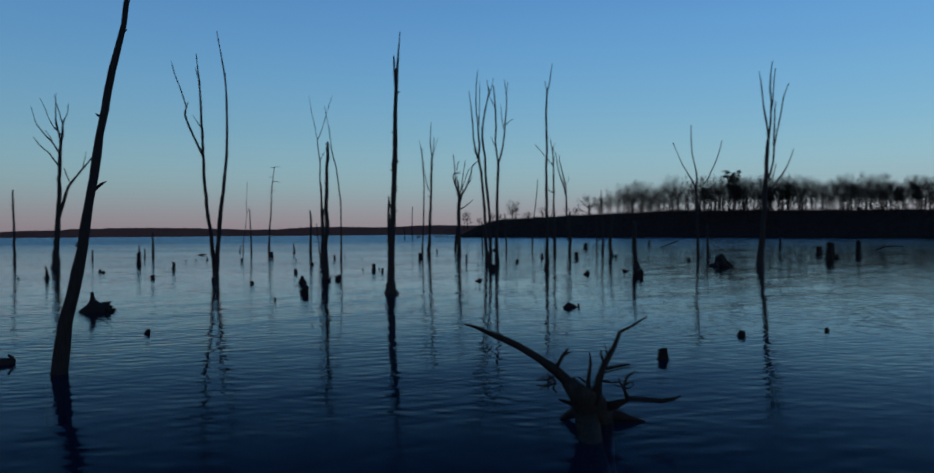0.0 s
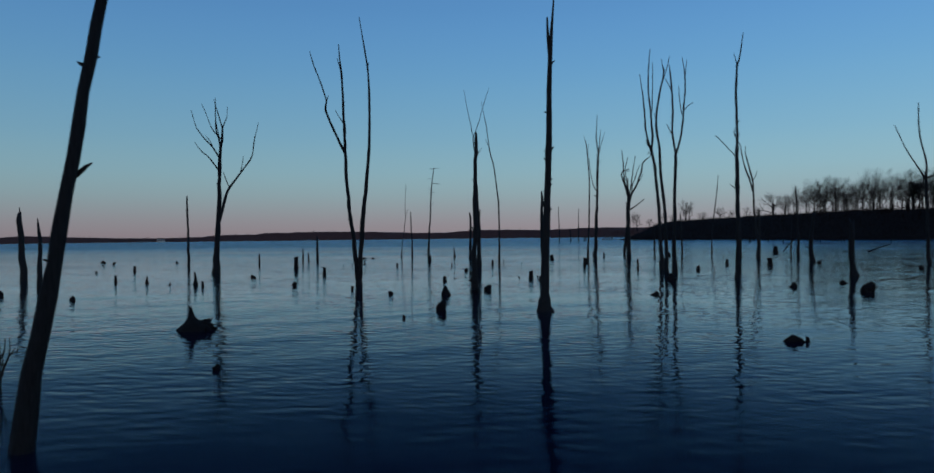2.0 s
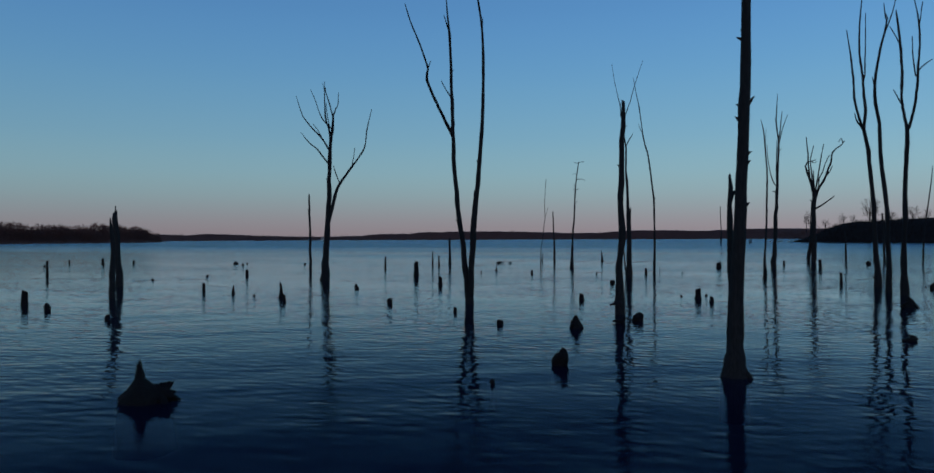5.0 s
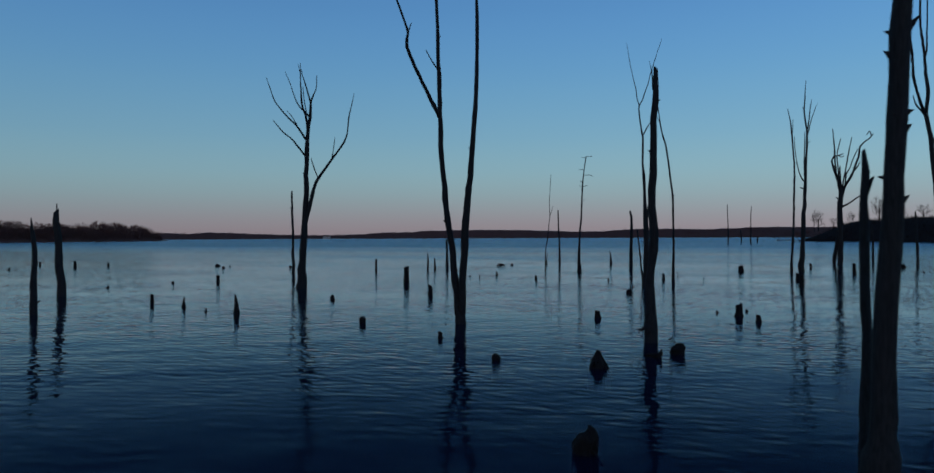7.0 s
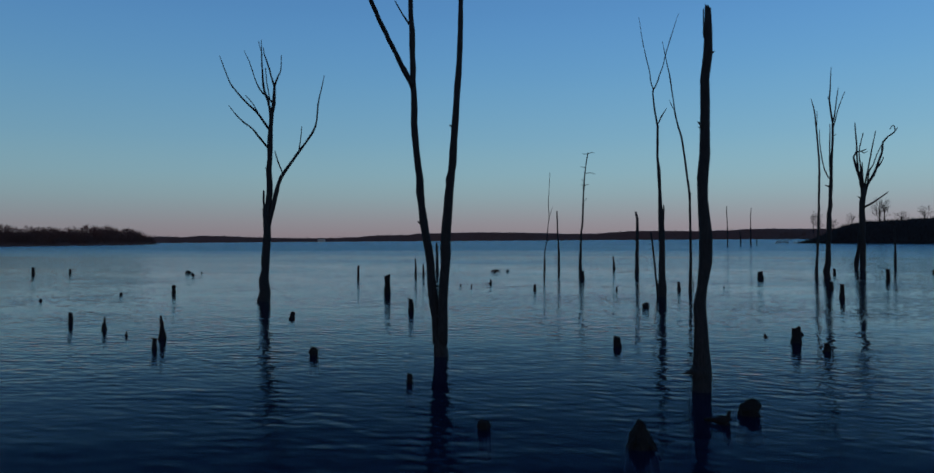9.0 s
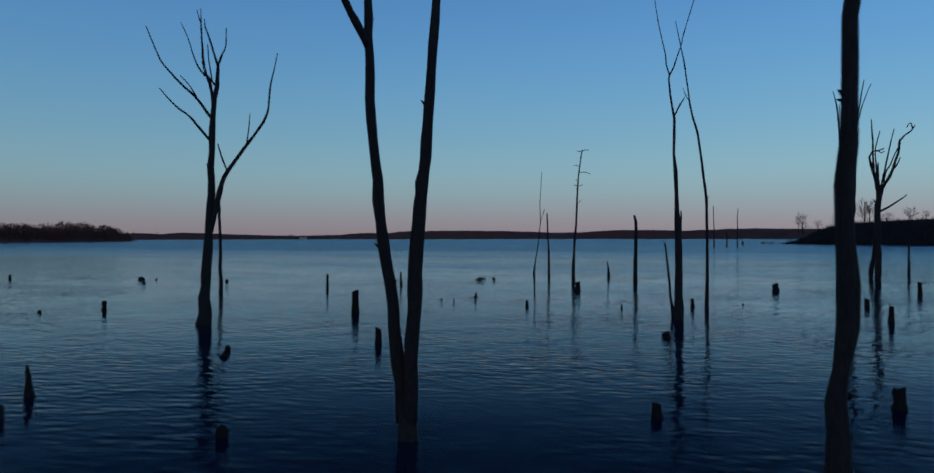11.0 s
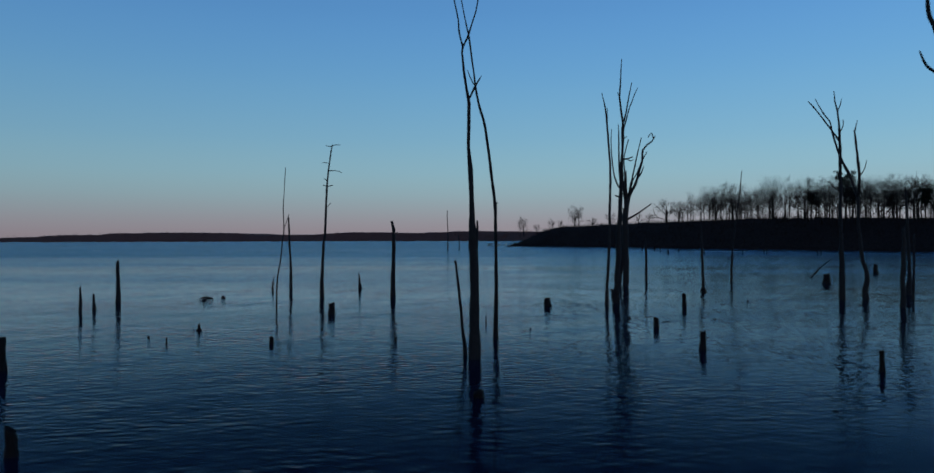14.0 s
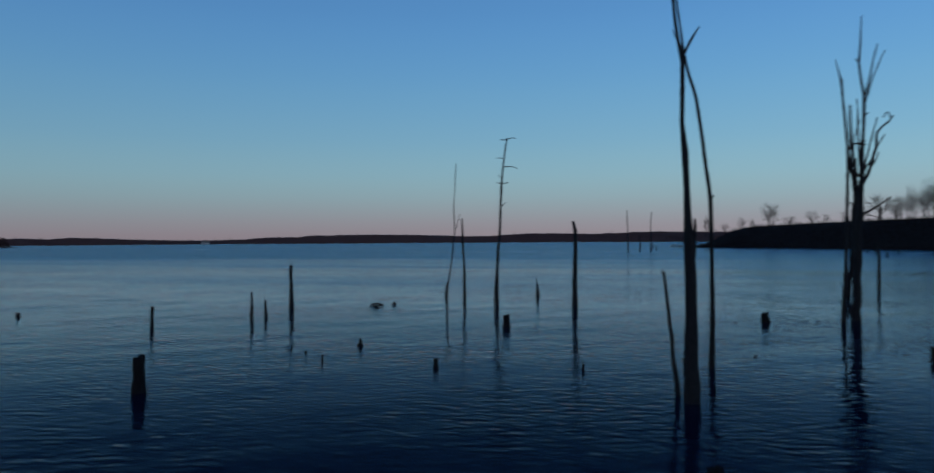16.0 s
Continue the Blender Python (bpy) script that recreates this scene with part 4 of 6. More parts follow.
stem(tree, "burl", [(-0.04, -0.02, 0.56, 0.13), (-0.05, -0.03, 0.42, 0.19), (-0.04, -0.02, 0.26, 0.15)], "taper")
stem(tree, "branch_stub", [(-0.08, -0.05, 0.42, 0.10), (-0.26, -0.08, 0.38, 0.05), (-0.38, -0.09, 0.36, 0.015)], "taper", 0)
tree = dead_tree("forked_dead_tree", "tall slender dead tree with a forked top, in water", -12.83, 64.21, 1.3)
stem(tree, "trunk", [(-0.01, 0.00, 0.00, 0.188), (0.02, -0.00, 1.00, 0.206), (0.02, -0.00, 2.27, 0.159), (0.02, 0.00, 3.26, 0.159), (0.00, -0.00, 4.25, 0.150), (-0.07, 0.00, 4.84, 0.113), (-0.09, 0.00, 5.63, 0.084), (-0.11, -0.00, 6.62, 0.084), (-0.19, -0.00, 7.41, 0.066), (-0.16, 0.00, 8.20, 0.056), (-0.16, 0.00, 8.99, 0.056), (-0.26, 0.00, 9.58, 0.047), (-0.34, -0.00, 10.08, 0.047), (-0.40, -0.00, 10.77, 0.042), (-0.36, -0.00, 11.00, 0.040)], "taper")
stem(tree, "limb", [(-0.36, 0.00, 11.00, 0.029), (-0.38, -0.00, 11.00, 0.035), (-0.49, -0.08, 11.44, 0.030), (-0.53, -0.17, 11.90, 0.025), (-0.62, -0.25, 12.36, 0.022), (-0.81, -0.44, 13.37, 0.019), (-0.97, -0.69, 14.68, 0.011)], "taper")
stem(tree, "limb", [(-0.36, -0.00, 11.00, 0.034), (-0.34, 0.01, 11.01, 0.040), (-0.18, 0.14, 11.40, 0.035), (-0.04, 0.29, 11.89, 0.030), (0.08, 0.42, 12.29, 0.027), (0.21, 0.63, 12.96, 0.025), (0.46, 0.94, 14.00, 0.021), (0.78, 1.30, 15.20, 0.011)], "taper")
stem(tree, "branch_stub", [(-0.19, 0.00, 9.14, 0.034), (-0.14, 0.01, 9.15, 0.040), (0.04, 0.11, 9.56, 0.040), (0.16, 0.17, 9.77, 0.030), (0.28, 0.21, 9.96, 0.015)], "taper", 0)
stem(tree, "split_stem", [(0.08, -0.00, 3.85, 0.056), (0.12, 0.00, 4.44, 0.047), (0.12, -0.00, 4.82, 0.030)], "taper")
tree = dead_tree("leaning_dead_tree", "thin leaning dead trunk, bare and grey, in water", -12.12, 69.56, -0.3)
stem(tree, "trunk", [(0.00, 0.00, 0.00, 0.092), (0.03, -0.00, 1.83, 0.080), (0.03, 0.00, 3.27, 0.069), (0.01, 0.00, 4.72, 0.069), (-0.01, 0.00, 5.69, 0.069), (-0.13, 0.00, 6.66, 0.063), (-0.27, 0.00, 7.87, 0.057), (-0.44, 0.00, 9.08, 0.057), (-0.65, -0.00, 9.80, 0.048), (-0.80, 0.00, 10.53, 0.048), (-0.89, -0.00, 11.26, 0.036), (-0.99, -0.00, 11.99, 0.036), (-1.08, -0.00, 12.72, 0.036), (-1.23, 0.00, 13.44, 0.027), (-1.37, -0.00, 14.17, 0.021), (-1.51, 0.00, 14.90, 0.013)], "taper")
stem(tree, "branch", [(-0.83, 0.00, 10.78, 0.021), (-0.89, 0.02, 10.78, 0.024), (-1.04, 0.11, 11.09, 0.024), (-1.17, 0.20, 11.43, 0.013)], "taper", 0)
stem(tree, "branch_stub", [(-0.01, -0.00, 5.64, 0.041), (0.01, -0.01, 5.64, 0.048), (0.09, -0.05, 5.73, 0.024)], "taper", 0)
tree = dead_tree("snag_pole", "thin leaning dead stem with a broken tip, in water", -13.18, 65.01, 2.1)
stem(tree, "trunk", [(0.00, 0.00, 0.00, 0.068), (-0.10, -0.00, 0.98, 0.058), (-0.22, -0.00, 2.20, 0.048), (-0.30, 0.00, 3.02, 0.044), (-0.36, 0.00, 3.39, 0.041)], "snapped")
tree = dead_tree("ladder_snag", "slender dead conifer with short horizontal twigs, in water", -24.67, 90.25, 14.0)
stem(tree, "trunk", [(-0.09, -0.00, 0.00, 0.142), (-0.05, -0.00, 2.16, 0.101), (-0.01, 0.00, 3.41, 0.101), (0.12, 0.00, 4.66, 0.085), (0.21, 0.00, 6.55, 0.075), (0.29, 0.00, 8.01, 0.075), (0.33, 0.00, 8.64, 0.064), (0.46, 0.00, 9.69, 0.053), (0.58, -0.00, 10.53, 0.053), (0.67, -0.00, 10.99, 0.043)], "taper")
stem(tree, "twig", [(0.67, -0.00, 10.95, 0.032), (0.42, -0.11, 10.89, 0.028), (0.21, -0.21, 10.95, 0.021)], "taper", 0)
stem(tree, "twig", [(0.67, -0.00, 10.95, 0.032), (0.95, -0.12, 11.02, 0.028), (1.24, -0.25, 10.97, 0.021)], "taper", 0)
stem(tree, "twig", [(0.45, -0.00, 9.65, 0.027), (0.50, -0.01, 9.64, 0.032), (0.25, -0.07, 9.72, 0.028), (-0.03, -0.14, 9.70, 0.021)], "taper", 0)
stem(tree, "twig", [(0.39, -0.00, 9.15, 0.027), (0.50, -0.02, 9.14, 0.032), (0.95, -0.11, 9.14, 0.028), (1.32, -0.18, 9.01, 0.021)], "taper", 0)
stem(tree, "twig", [(0.33, -0.00, 8.35, 0.032), (0.09, -0.09, 8.59, 0.021)], "taper", 0)
stem(tree, "twig", [(0.29, 0.00, 8.01, 0.027), (0.33, -0.01, 8.01, 0.032), (0.00, -0.06, 8.09, 0.021)], "taper", 0)
stem(tree, "twig", [(0.33, -0.01, 8.01, 0.032), (0.70, 0.16, 8.11, 0.021)], "taper", 0)
stem(tree, "twig", [(0.21, -0.00, 6.55, 0.027), (0.29, 0.03, 6.55, 0.032), (0.54, 0.17, 6.81, 0.021)], "taper", 0)
stem(tree, "twig", [(-0.00, -0.00, 3.42, 0.027), (0.04, 0.01, 3.41, 0.032), (0.20, 0.04, 3.49, 0.021)], "taper", 0)
tree = dead_tree("thin_snag", "very thin crooked dead sapling standing in water", -25.46, 81.91, 17.6)
stem(tree, "trunk", [(0.00, 0.00, 0.00, 0.047), (0.07, 0.00, 1.81, 0.040), (0.24, 0.00, 2.86, 0.036), (0.38, 0.00, 4.26, 0.033), (0.45, -0.00, 4.78, 0.033), (0.42, 0.00, 6.18, 0.025), (0.49, -0.00, 7.41, 0.022), (0.56, 0.00, 8.53, 0.020)], "taper")
stem(tree, "twig", [(0.45, -0.00, 4.78, 0.022), (0.62, -0.14, 5.30, 0.018), (0.75, -0.25, 5.72, 0.018)], "taper", 0)
tree = dead_tree("thin_snag", "thin broken dead stem standing in water", -29.27, 97.89, 16.5)
stem(tree, "trunk", [(0.00, 0.00, 0.00, 0.118), (-0.04, 0.00, 2.32, 0.087), (-0.13, -0.00, 4.25, 0.075), (-0.18, -0.00, 5.94, 0.062)], "taper")
tree = dead_tree("snag_pole", "straight broken dead pole standing in water", -19.80, 91.25, 8.4)
stem(tree, "trunk", [(0.01, 0.00, 0.00, 0.162), (0.06, -0.00, 2.11, 0.142), (0.11, -0.00, 4.23, 0.132), (0.07, -0.00, 4.87, 0.122), (-0.02, -0.00, 5.42, 0.085)], "snapped")
tree = dead_tree("snag_pole", "straight broken dead pole standing in water", -37.50, 85.87, 29.0)
stem(tree, "trunk", [(0.05, 0.00, 0.00, 0.143), (0.05, 0.00, 1.57, 0.123), (0.05, 0.00, 2.62, 0.102)], "snapped")
tree = dead_tree("thin_snag", "short thin dead stem standing in water", -36.30, 81.07, 30.6)
stem(tree, "trunk", [(0.02, 0.00, 0.00, 0.093), (0.02, -0.00, 0.46, 0.078), (-0.01, -0.00, 0.91, 0.059)], "taper")
tree = dead_tree("thin_snag", "short thin dead stem standing in water", -36.28, 79.68, 31.4)
stem(tree, "trunk", [(-0.00, 0.00, 0.00, 0.091), (0.00, 0.00, 0.77, 0.076), (-0.03, 0.00, 1.44, 0.048)], "taper")
tree = dead_tree("slim_dead_tree", "slim dead stem with a bare tapering tip, in water", -5.07, 84.94, -9.2)
stem(tree, "trunk", [(-0.11, 0.00, 0.00, 0.107), (-0.07, -0.00, 1.63, 0.089), (0.04, -0.00, 3.48, 0.089), (0.08, -0.00, 4.94, 0.080), (0.12, -0.00, 7.14, 0.075), (0.12, -0.00, 8.97, 0.065), (0.02, -0.00, 10.44, 0.065), (-0.08, -0.00, 11.54, 0.056), (-0.15, -0.00, 12.46, 0.047), (-0.37, -0.00, 13.42, 0.022)], "taper")
stem(tree, "branch", [(-0.01, -0.00, 10.99, 0.028), (-0.05, 0.57, 12.56, 0.021)], "taper", 0)
tree = dead_tree("slim_dead_tree", "slim dead tree with a few upright branches, in water", -4.54, 85.81, -9.7)
stem(tree, "trunk", [(0.12, -0.00, 0.00, 0.200), (0.20, 0.00, 2.34, 0.181), (0.28, -0.00, 4.21, 0.181), (0.35, -0.00, 6.07, 0.145), (0.43, -0.00, 7.93, 0.109), (0.51, 0.00, 9.79, 0.091), (0.55, 0.00, 11.65, 0.076), (0.44, -0.00, 12.40, 0.067), (0.34, -0.00, 13.34, 0.057), (0.41, -0.00, 14.27, 0.048), (0.49, -0.00, 15.76, 0.023)], "taper")
stem(tree, "branch", [(0.55, -0.00, 11.47, 0.057), (0.76, -0.40, 12.32, 0.047), (0.97, -0.88, 13.32, 0.037), (1.11, -1.18, 13.94, 0.022)], "taper", 0)
stem(tree, "branch", [(0.54, -0.00, 11.28, 0.041), (0.62, -0.02, 11.28, 0.048), (0.91, -0.30, 12.33, 0.038), (1.23, -0.54, 13.19, 0.028), (1.47, -0.69, 13.70, 0.021)], "taper", 0)
stem(tree, "branch_stub", [(0.53, -0.00, 10.61, 0.032), (0.58, 0.02, 10.61, 0.038), (0.77, 0.13, 10.77, 0.021)], "taper", 0)
stem(tree, "branch", [(0.43, -0.00, 7.93, 0.049), (0.36, 0.01, 7.93, 0.057), (0.29, 0.29, 9.38, 0.050), (0.30, 0.53, 10.62, 0.043), (0.26, 0.72, 11.63, 0.023)], "taper", 0)
stem(tree, "branch", [(0.41, -0.00, 7.48, 0.049), (0.29, -0.04, 7.48, 0.057), (0.03, -0.28, 8.10, 0.047), (-0.11, -0.62, 9.07, 0.041), (-0.18, -1.00, 10.13, 0.034), (-0.14, -1.33, 11.03, 0.020)], "taper", 0)
stem(tree, "branch_stub", [(0.36, -0.00, 6.82, 0.057), (0.07, -0.09, 6.96, 0.038)], "taper", 0)
stem(tree, "branch", [(0.34, -0.00, 13.30, 0.034), (0.23, 0.08, 13.62, 0.021)], "taper", 0)
tree = dead_tree("twisted_dead_tree", "dead tree with twisted, curling bare branches, in water", -1.23, 102.22, -1.9)
stem(tree, "trunk", [(0.20, -0.00, 0.00, 0.226), (0.26, -0.00, 2.69, 0.243), (0.22, -0.00, 4.50, 0.259), (0.22, -0.00, 5.71, 0.259), (0.28, -0.00, 6.91, 0.226), (0.28, -0.00, 8.00, 0.194)], "taper")
stem(tree, "stem", [(0.20, -0.00, -0.11, 0.165), (-0.29, 0.02, -0.10, 0.194), (-0.17, 0.07, 1.47, 0.178), (-0.00, 0.12, 2.99, 0.162), (0.16, 0.18, 4.50, 0.146)], "taper")
stem(tree, "limb", [(0.28, -0.00, 7.64, 0.137), (0.23, -0.03, 7.64, 0.162), (-0.03, -0.66, 8.81, 0.135), (-0.35, -1.18, 9.75, 0.107), (-0.50, -1.56, 10.44, 0.087), (-0.29, -1.84, 10.87, 0.073), (0.13, -2.08, 10.89, 0.060), (0.50, -2.32, 11.02, 0.040)], "taper")
stem(tree, "branch", [(0.13, -2.08, 10.89, 0.050), (0.34, -2.18, 10.69, 0.040), (0.55, -2.26, 10.79, 0.036)], "taper", 2)
stem(tree, "limb", [(-0.09, -0.70, 8.87, 0.088), (-0.19, -1.21, 10.45, 0.074), (-0.28, -1.78, 12.18, 0.067), (-0.38, -2.22, 13.50, 0.040)], "taper")
stem(tree, "branch", [(0.07, -0.44, 8.40, 0.068), (0.08, -0.69, 9.59, 0.061), (-0.02, -0.98, 10.94, 0.050), (0.14, -1.18, 11.87, 0.044), (0.30, -1.35, 12.61, 0.037)], "taper", 2)
stem(tree, "branch_stub", [(0.28, -0.00, 8.00, 0.116), (0.24, -0.23, 9.19, 0.095), (0.24, -0.39, 10.02, 0.041)], "taper", 0)
stem(tree, "branch", [(0.28, -0.00, 7.64, 0.069), (0.39, -0.04, 7.63, 0.082), (0.66, -0.64, 9.14, 0.068), (0.97, -1.37, 10.97, 0.057), (1.28, -2.05, 12.64, 0.037)], "taper", 0)
stem(tree, "limb", [(0.27, -0.00, 6.62, 0.137), (0.33, 0.03, 6.61, 0.162), (0.61, 0.47, 7.78, 0.137), (1.21, 0.97, 8.94, 0.124), (1.54, 1.31, 9.80, 0.111), (1.93, 1.77, 10.98, 0.097), (2.10, 2.18, 12.12, 0.087), (2.49, 2.42, 12.61, 0.070), (2.98, 2.67, 12.97, 0.060), (3.31, 2.89, 13.47, 0.039)], "taper")
stem(tree, "branch", [(3.15, 2.78, 13.22, 0.049), (2.99, 2.97, 13.75, 0.042), (2.73, 3.14, 13.42, 0.039)], "taper", 8)
stem(tree, "branch", [(0.66, 0.52, 7.90, 0.069), (0.82, -0.16, 9.17, 0.061), (1.14, -0.54, 9.79, 0.054), (1.45, -1.09, 10.73, 0.050), (1.80, -1.57, 11.49, 0.037)], "taper", 8)
stem(tree, "branch_stub", [(1.48, 1.22, 9.55, 0.076), (1.87, 1.51, 10.05, 0.062), (2.09, 1.78, 10.61, 0.038)], "taper", 8)
stem(tree, "branch", [(1.54, 1.31, 9.80, 0.055), (1.76, 1.57, 10.36, 0.045), (1.93, 1.89, 11.12, 0.038)], "taper", 8)
stem(tree, "branch", [(0.23, -0.00, 5.83, 0.087), (0.33, -0.04, 5.82, 0.102), (0.97, -0.36, 6.16, 0.088), (1.49, -0.65, 6.55, 0.068), (2.01, -0.93, 6.94, 0.054), (2.26, -1.09, 7.16, 0.037)], "taper", 0)
stem(tree, "branch_stub", [(0.26, -0.00, 6.55, 0.064), (0.17, -0.03, 6.55, 0.075), (-0.10, -0.18, 6.86, 0.041)], "taper", 0)
tree = dead_tree("branched_dead_tree", "tall dead tree with upright forking limbs, in a cluster in water", 1.69, 60.17, -2.8)
stem(tree, "trunk", [(0.05, -0.00, 0.00, 0.177), (-0.01, 0.03, 1.42, 0.138), (-0.07, 0.05, 2.54, 0.138), (-0.13, 0.08, 4.45, 0.118), (-0.29, 0.06, 6.36, 0.118), (-0.44, -0.02, 7.91, 0.109), (-0.58, -0.12, 8.68, 0.099)], "taper")
stem(tree, "limb", [(-0.58, -0.12, 8.60, 0.062), (-0.66, -0.05, 8.80, 0.073), (-0.86, 0.08, 9.52, 0.063), (-1.02, 0.30, 10.40, 0.062), (-1.06, 0.50, 10.90, 0.060), (-1.11, 0.50, 11.86, 0.054), (-1.20, 0.58, 12.95, 0.043), (-1.40, 0.70, 14.52, 0.024)], "taper")
stem(tree, "limb", [(-0.58, -0.13, 8.60, 0.071), (-0.56, -0.26, 8.95, 0.083), (-0.51, -0.22, 9.75, 0.081), (-0.55, -0.03, 10.55, 0.074), (-0.64, 0.03, 11.66, 0.062), (-0.78, 0.06, 13.32, 0.052), (-0.74, 0.08, 14.86, 0.042), (-0.62, 0.10, 16.19, 0.023)], "taper")
stem(tree, "branch", [(-0.63, 0.03, 11.40, 0.035), (-0.54, 0.06, 11.70, 0.042), (-0.48, 0.25, 13.40, 0.032), (-0.46, 0.40, 15.27, 0.023)], "taper", 2)
stem(tree, "branch", [(-0.62, -0.08, 8.66, 0.060), (-0.72, 0.50, 8.98, 0.050), (-0.90, 0.85, 9.31, 0.042), (-1.02, 1.02, 9.80, 0.022)], "taper", 1)
tree = dead_tree("slender_dead_tree", "slender dead tree with a thin forked top, in water", 1.93, 56.17, -3.3)
stem(tree, "trunk", [(-0.03, -0.00, 0.00, 0.145), (-0.02, 0.00, 1.10, 0.127), (-0.08, -0.00, 2.55, 0.109), (-0.10, 0.00, 3.94, 0.109), (-0.25, -0.00, 5.70, 0.100), (-0.37, 0.00, 7.45, 0.091), (-0.42, 0.00, 8.50, 0.082), (-0.61, 0.00, 9.92, 0.076), (-0.54, -0.00, 10.97, 0.067), (-0.34, -0.00, 12.18, 0.057), (-0.14, 0.00, 13.03, 0.048), (-0.04, 0.00, 13.72, 0.038), (-0.13, 0.00, 13.97, 0.021)], "taper")
stem(tree, "branch", [(-0.10, -0.00, 13.10, 0.038), (0.16, -0.19, 13.82, 0.028), (0.32, -0.37, 14.52, 0.021)], "taper", 0)
stem(tree, "branch", [(-0.05, 0.00, 13.64, 0.024), (-0.10, -0.01, 13.65, 0.029), (-0.19, -0.21, 14.38, 0.021)], "taper", 0)
stem(tree, "branch", [(-0.61, -0.00, 10.27, 0.029), (-0.70, -0.18, 10.77, 0.021)], "taper", 0)
tree = dead_tree("branched_dead_tree", "tall dead tree with two upright main limbs, in water", 2.37, 53.68, -4.1)
stem(tree, "trunk", [(-0.11, -0.00, 0.00, 0.172), (-0.10, -0.00, 1.06, 0.137), (-0.06, -0.00, 2.55, 0.120), (-0.02, -0.00, 4.19, 0.111), (0.02, -0.00, 5.83, 0.103), (0.06, -0.00, 7.14, 0.103), (0.07, 0.00, 7.87, 0.086)], "taper")
stem(tree, "limb", [(0.07, 0.00, 7.87, 0.061), (0.04, 0.02, 7.94, 0.072), (-0.11, 0.33, 9.01, 0.064), (-0.10, 0.78, 10.58, 0.064), (-0.15, 1.18, 12.01, 0.056), (-0.24, 1.53, 13.28, 0.047), (-0.30, 1.68, 13.84, 0.021)], "taper")
stem(tree, "branch", [(-0.11, 0.33, 9.01, 0.028), (-0.14, 0.33, 9.01, 0.033), (-0.46, 0.17, 9.67, 0.020)], "taper", 1)
stem(tree, "limb", [(0.07, -0.00, 7.80, 0.061), (0.13, 0.03, 7.80, 0.072), (0.34, 0.42, 8.66, 0.064), (0.53, 0.96, 9.89, 0.065), (0.58, 1.33, 10.79, 0.056), (0.68, 1.86, 12.06, 0.047), (0.67, 2.39, 13.38, 0.038), (0.52, 2.85, 14.55, 0.021)], "taper")
stem(tree, "branch", [(0.57, 1.29, 10.68, 0.037), (0.88, 1.45, 11.01, 0.028), (1.16, 1.58, 11.21, 0.021)], "taper", 3)
stem(tree, "branch", [(0.56, 1.18, 10.42, 0.032), (0.48, 1.14, 10.42, 0.037), (0.36, 0.74, 11.20, 0.028), (0.30, 0.26, 12.10, 0.020)], "taper", 3)
stem(tree, "branch", [(0.67, 2.31, 13.19, 0.024), (0.70, 2.31, 13.18, 0.029), (0.82, 1.98, 14.12, 0.021)], "taper", 3)
stem(tree, "branch", [(-0.15, 1.18, 12.01, 0.033), (-0.39, 1.01, 12.50, 0.024), (-0.57, 0.89, 12.83, 0.020)], "taper", 1)
tree = dead_tree("tall_snag", "tall slim dead trunk with a small forked tip, in water", 5.46, 49.02, -9.1)
stem(tree, "trunk", [(0.04, 0.00, 0.00, 0.155), (0.05, -0.00, 1.43, 0.116), (0.06, -0.00, 3.11, 0.101), (0.05, 0.00, 5.38, 0.093), (0.06, -0.00, 6.79, 0.085), (0.10, -0.00, 8.20, 0.077), (0.08, -0.00, 9.62, 0.070), (0.07, 0.00, 11.03, 0.065), (0.12, 0.00, 11.73, 0.065), (0.15, -0.00, 12.21, 0.065)], "snapped")
stem(tree, "limb", [(0.15, -0.00, 12.21, 0.042), (0.17, 0.01, 12.21, 0.049), (0.27, 0.12, 12.59, 0.041), (0.40, 0.37, 13.48, 0.033), (0.48, 0.53, 14.09, 0.018)], "taper")
stem(tree, "branch", [(0.15, 0.00, 12.21, 0.028), (0.12, 0.01, 12.22, 0.033), (-0.02, 0.28, 12.87, 0.018)], "taper", 0)
stem(tree, "branch_stub", [(0.09, 0.00, 8.91, 0.042), (0.13, -0.02, 8.90, 0.049), (0.22, -0.08, 8.94, 0.032)], "taper", 0)
tree = dead_tree("branched_dead_tree", "dead tree with dense upright forking limbs, dark wood, in water", 21.03, 51.27, -22.3)
stem(tree, "trunk", [(-0.03, -0.00, 0.00, 0.284), (0.05, -0.00, 1.11, 0.218), (0.14, -0.00, 2.38, 0.175), (0.26, -0.00, 4.08, 0.175), (0.35, -0.00, 5.35, 0.175), (0.43, -0.00, 6.20, 0.131), (0.48, -0.00, 7.89, 0.131), (0.56, -0.00, 8.95, 0.109)], "taper")
stem(tree, "limb", [(0.56, -0.00, 8.95, 0.068), (0.57, 0.05, 9.08, 0.081), (0.46, 0.48, 10.29, 0.070), (0.27, 0.89, 11.44, 0.058), (0.16, 1.37, 12.83, 0.047), (0.00, 1.85, 14.24, 0.026)], "taper")
stem(tree, "limb", [(0.57, 0.05, 9.08, 0.078), (0.60, 0.06, 9.08, 0.092), (0.73, 0.43, 10.48, 0.070), (0.78, 0.78, 11.81, 0.070), (0.71, 1.01, 12.72, 0.059), (0.76, 1.30, 13.84, 0.047), (0.89, 1.57, 14.89, 0.026)], "taper")
stem(tree, "branch", [(0.77, 0.66, 11.37, 0.040), (0.82, 0.64, 11.36, 0.047), (0.90, 0.23, 12.13, 0.046), (0.97, -0.37, 13.28, 0.034), (1.04, -0.68, 13.84, 0.025)], "taper", 2)
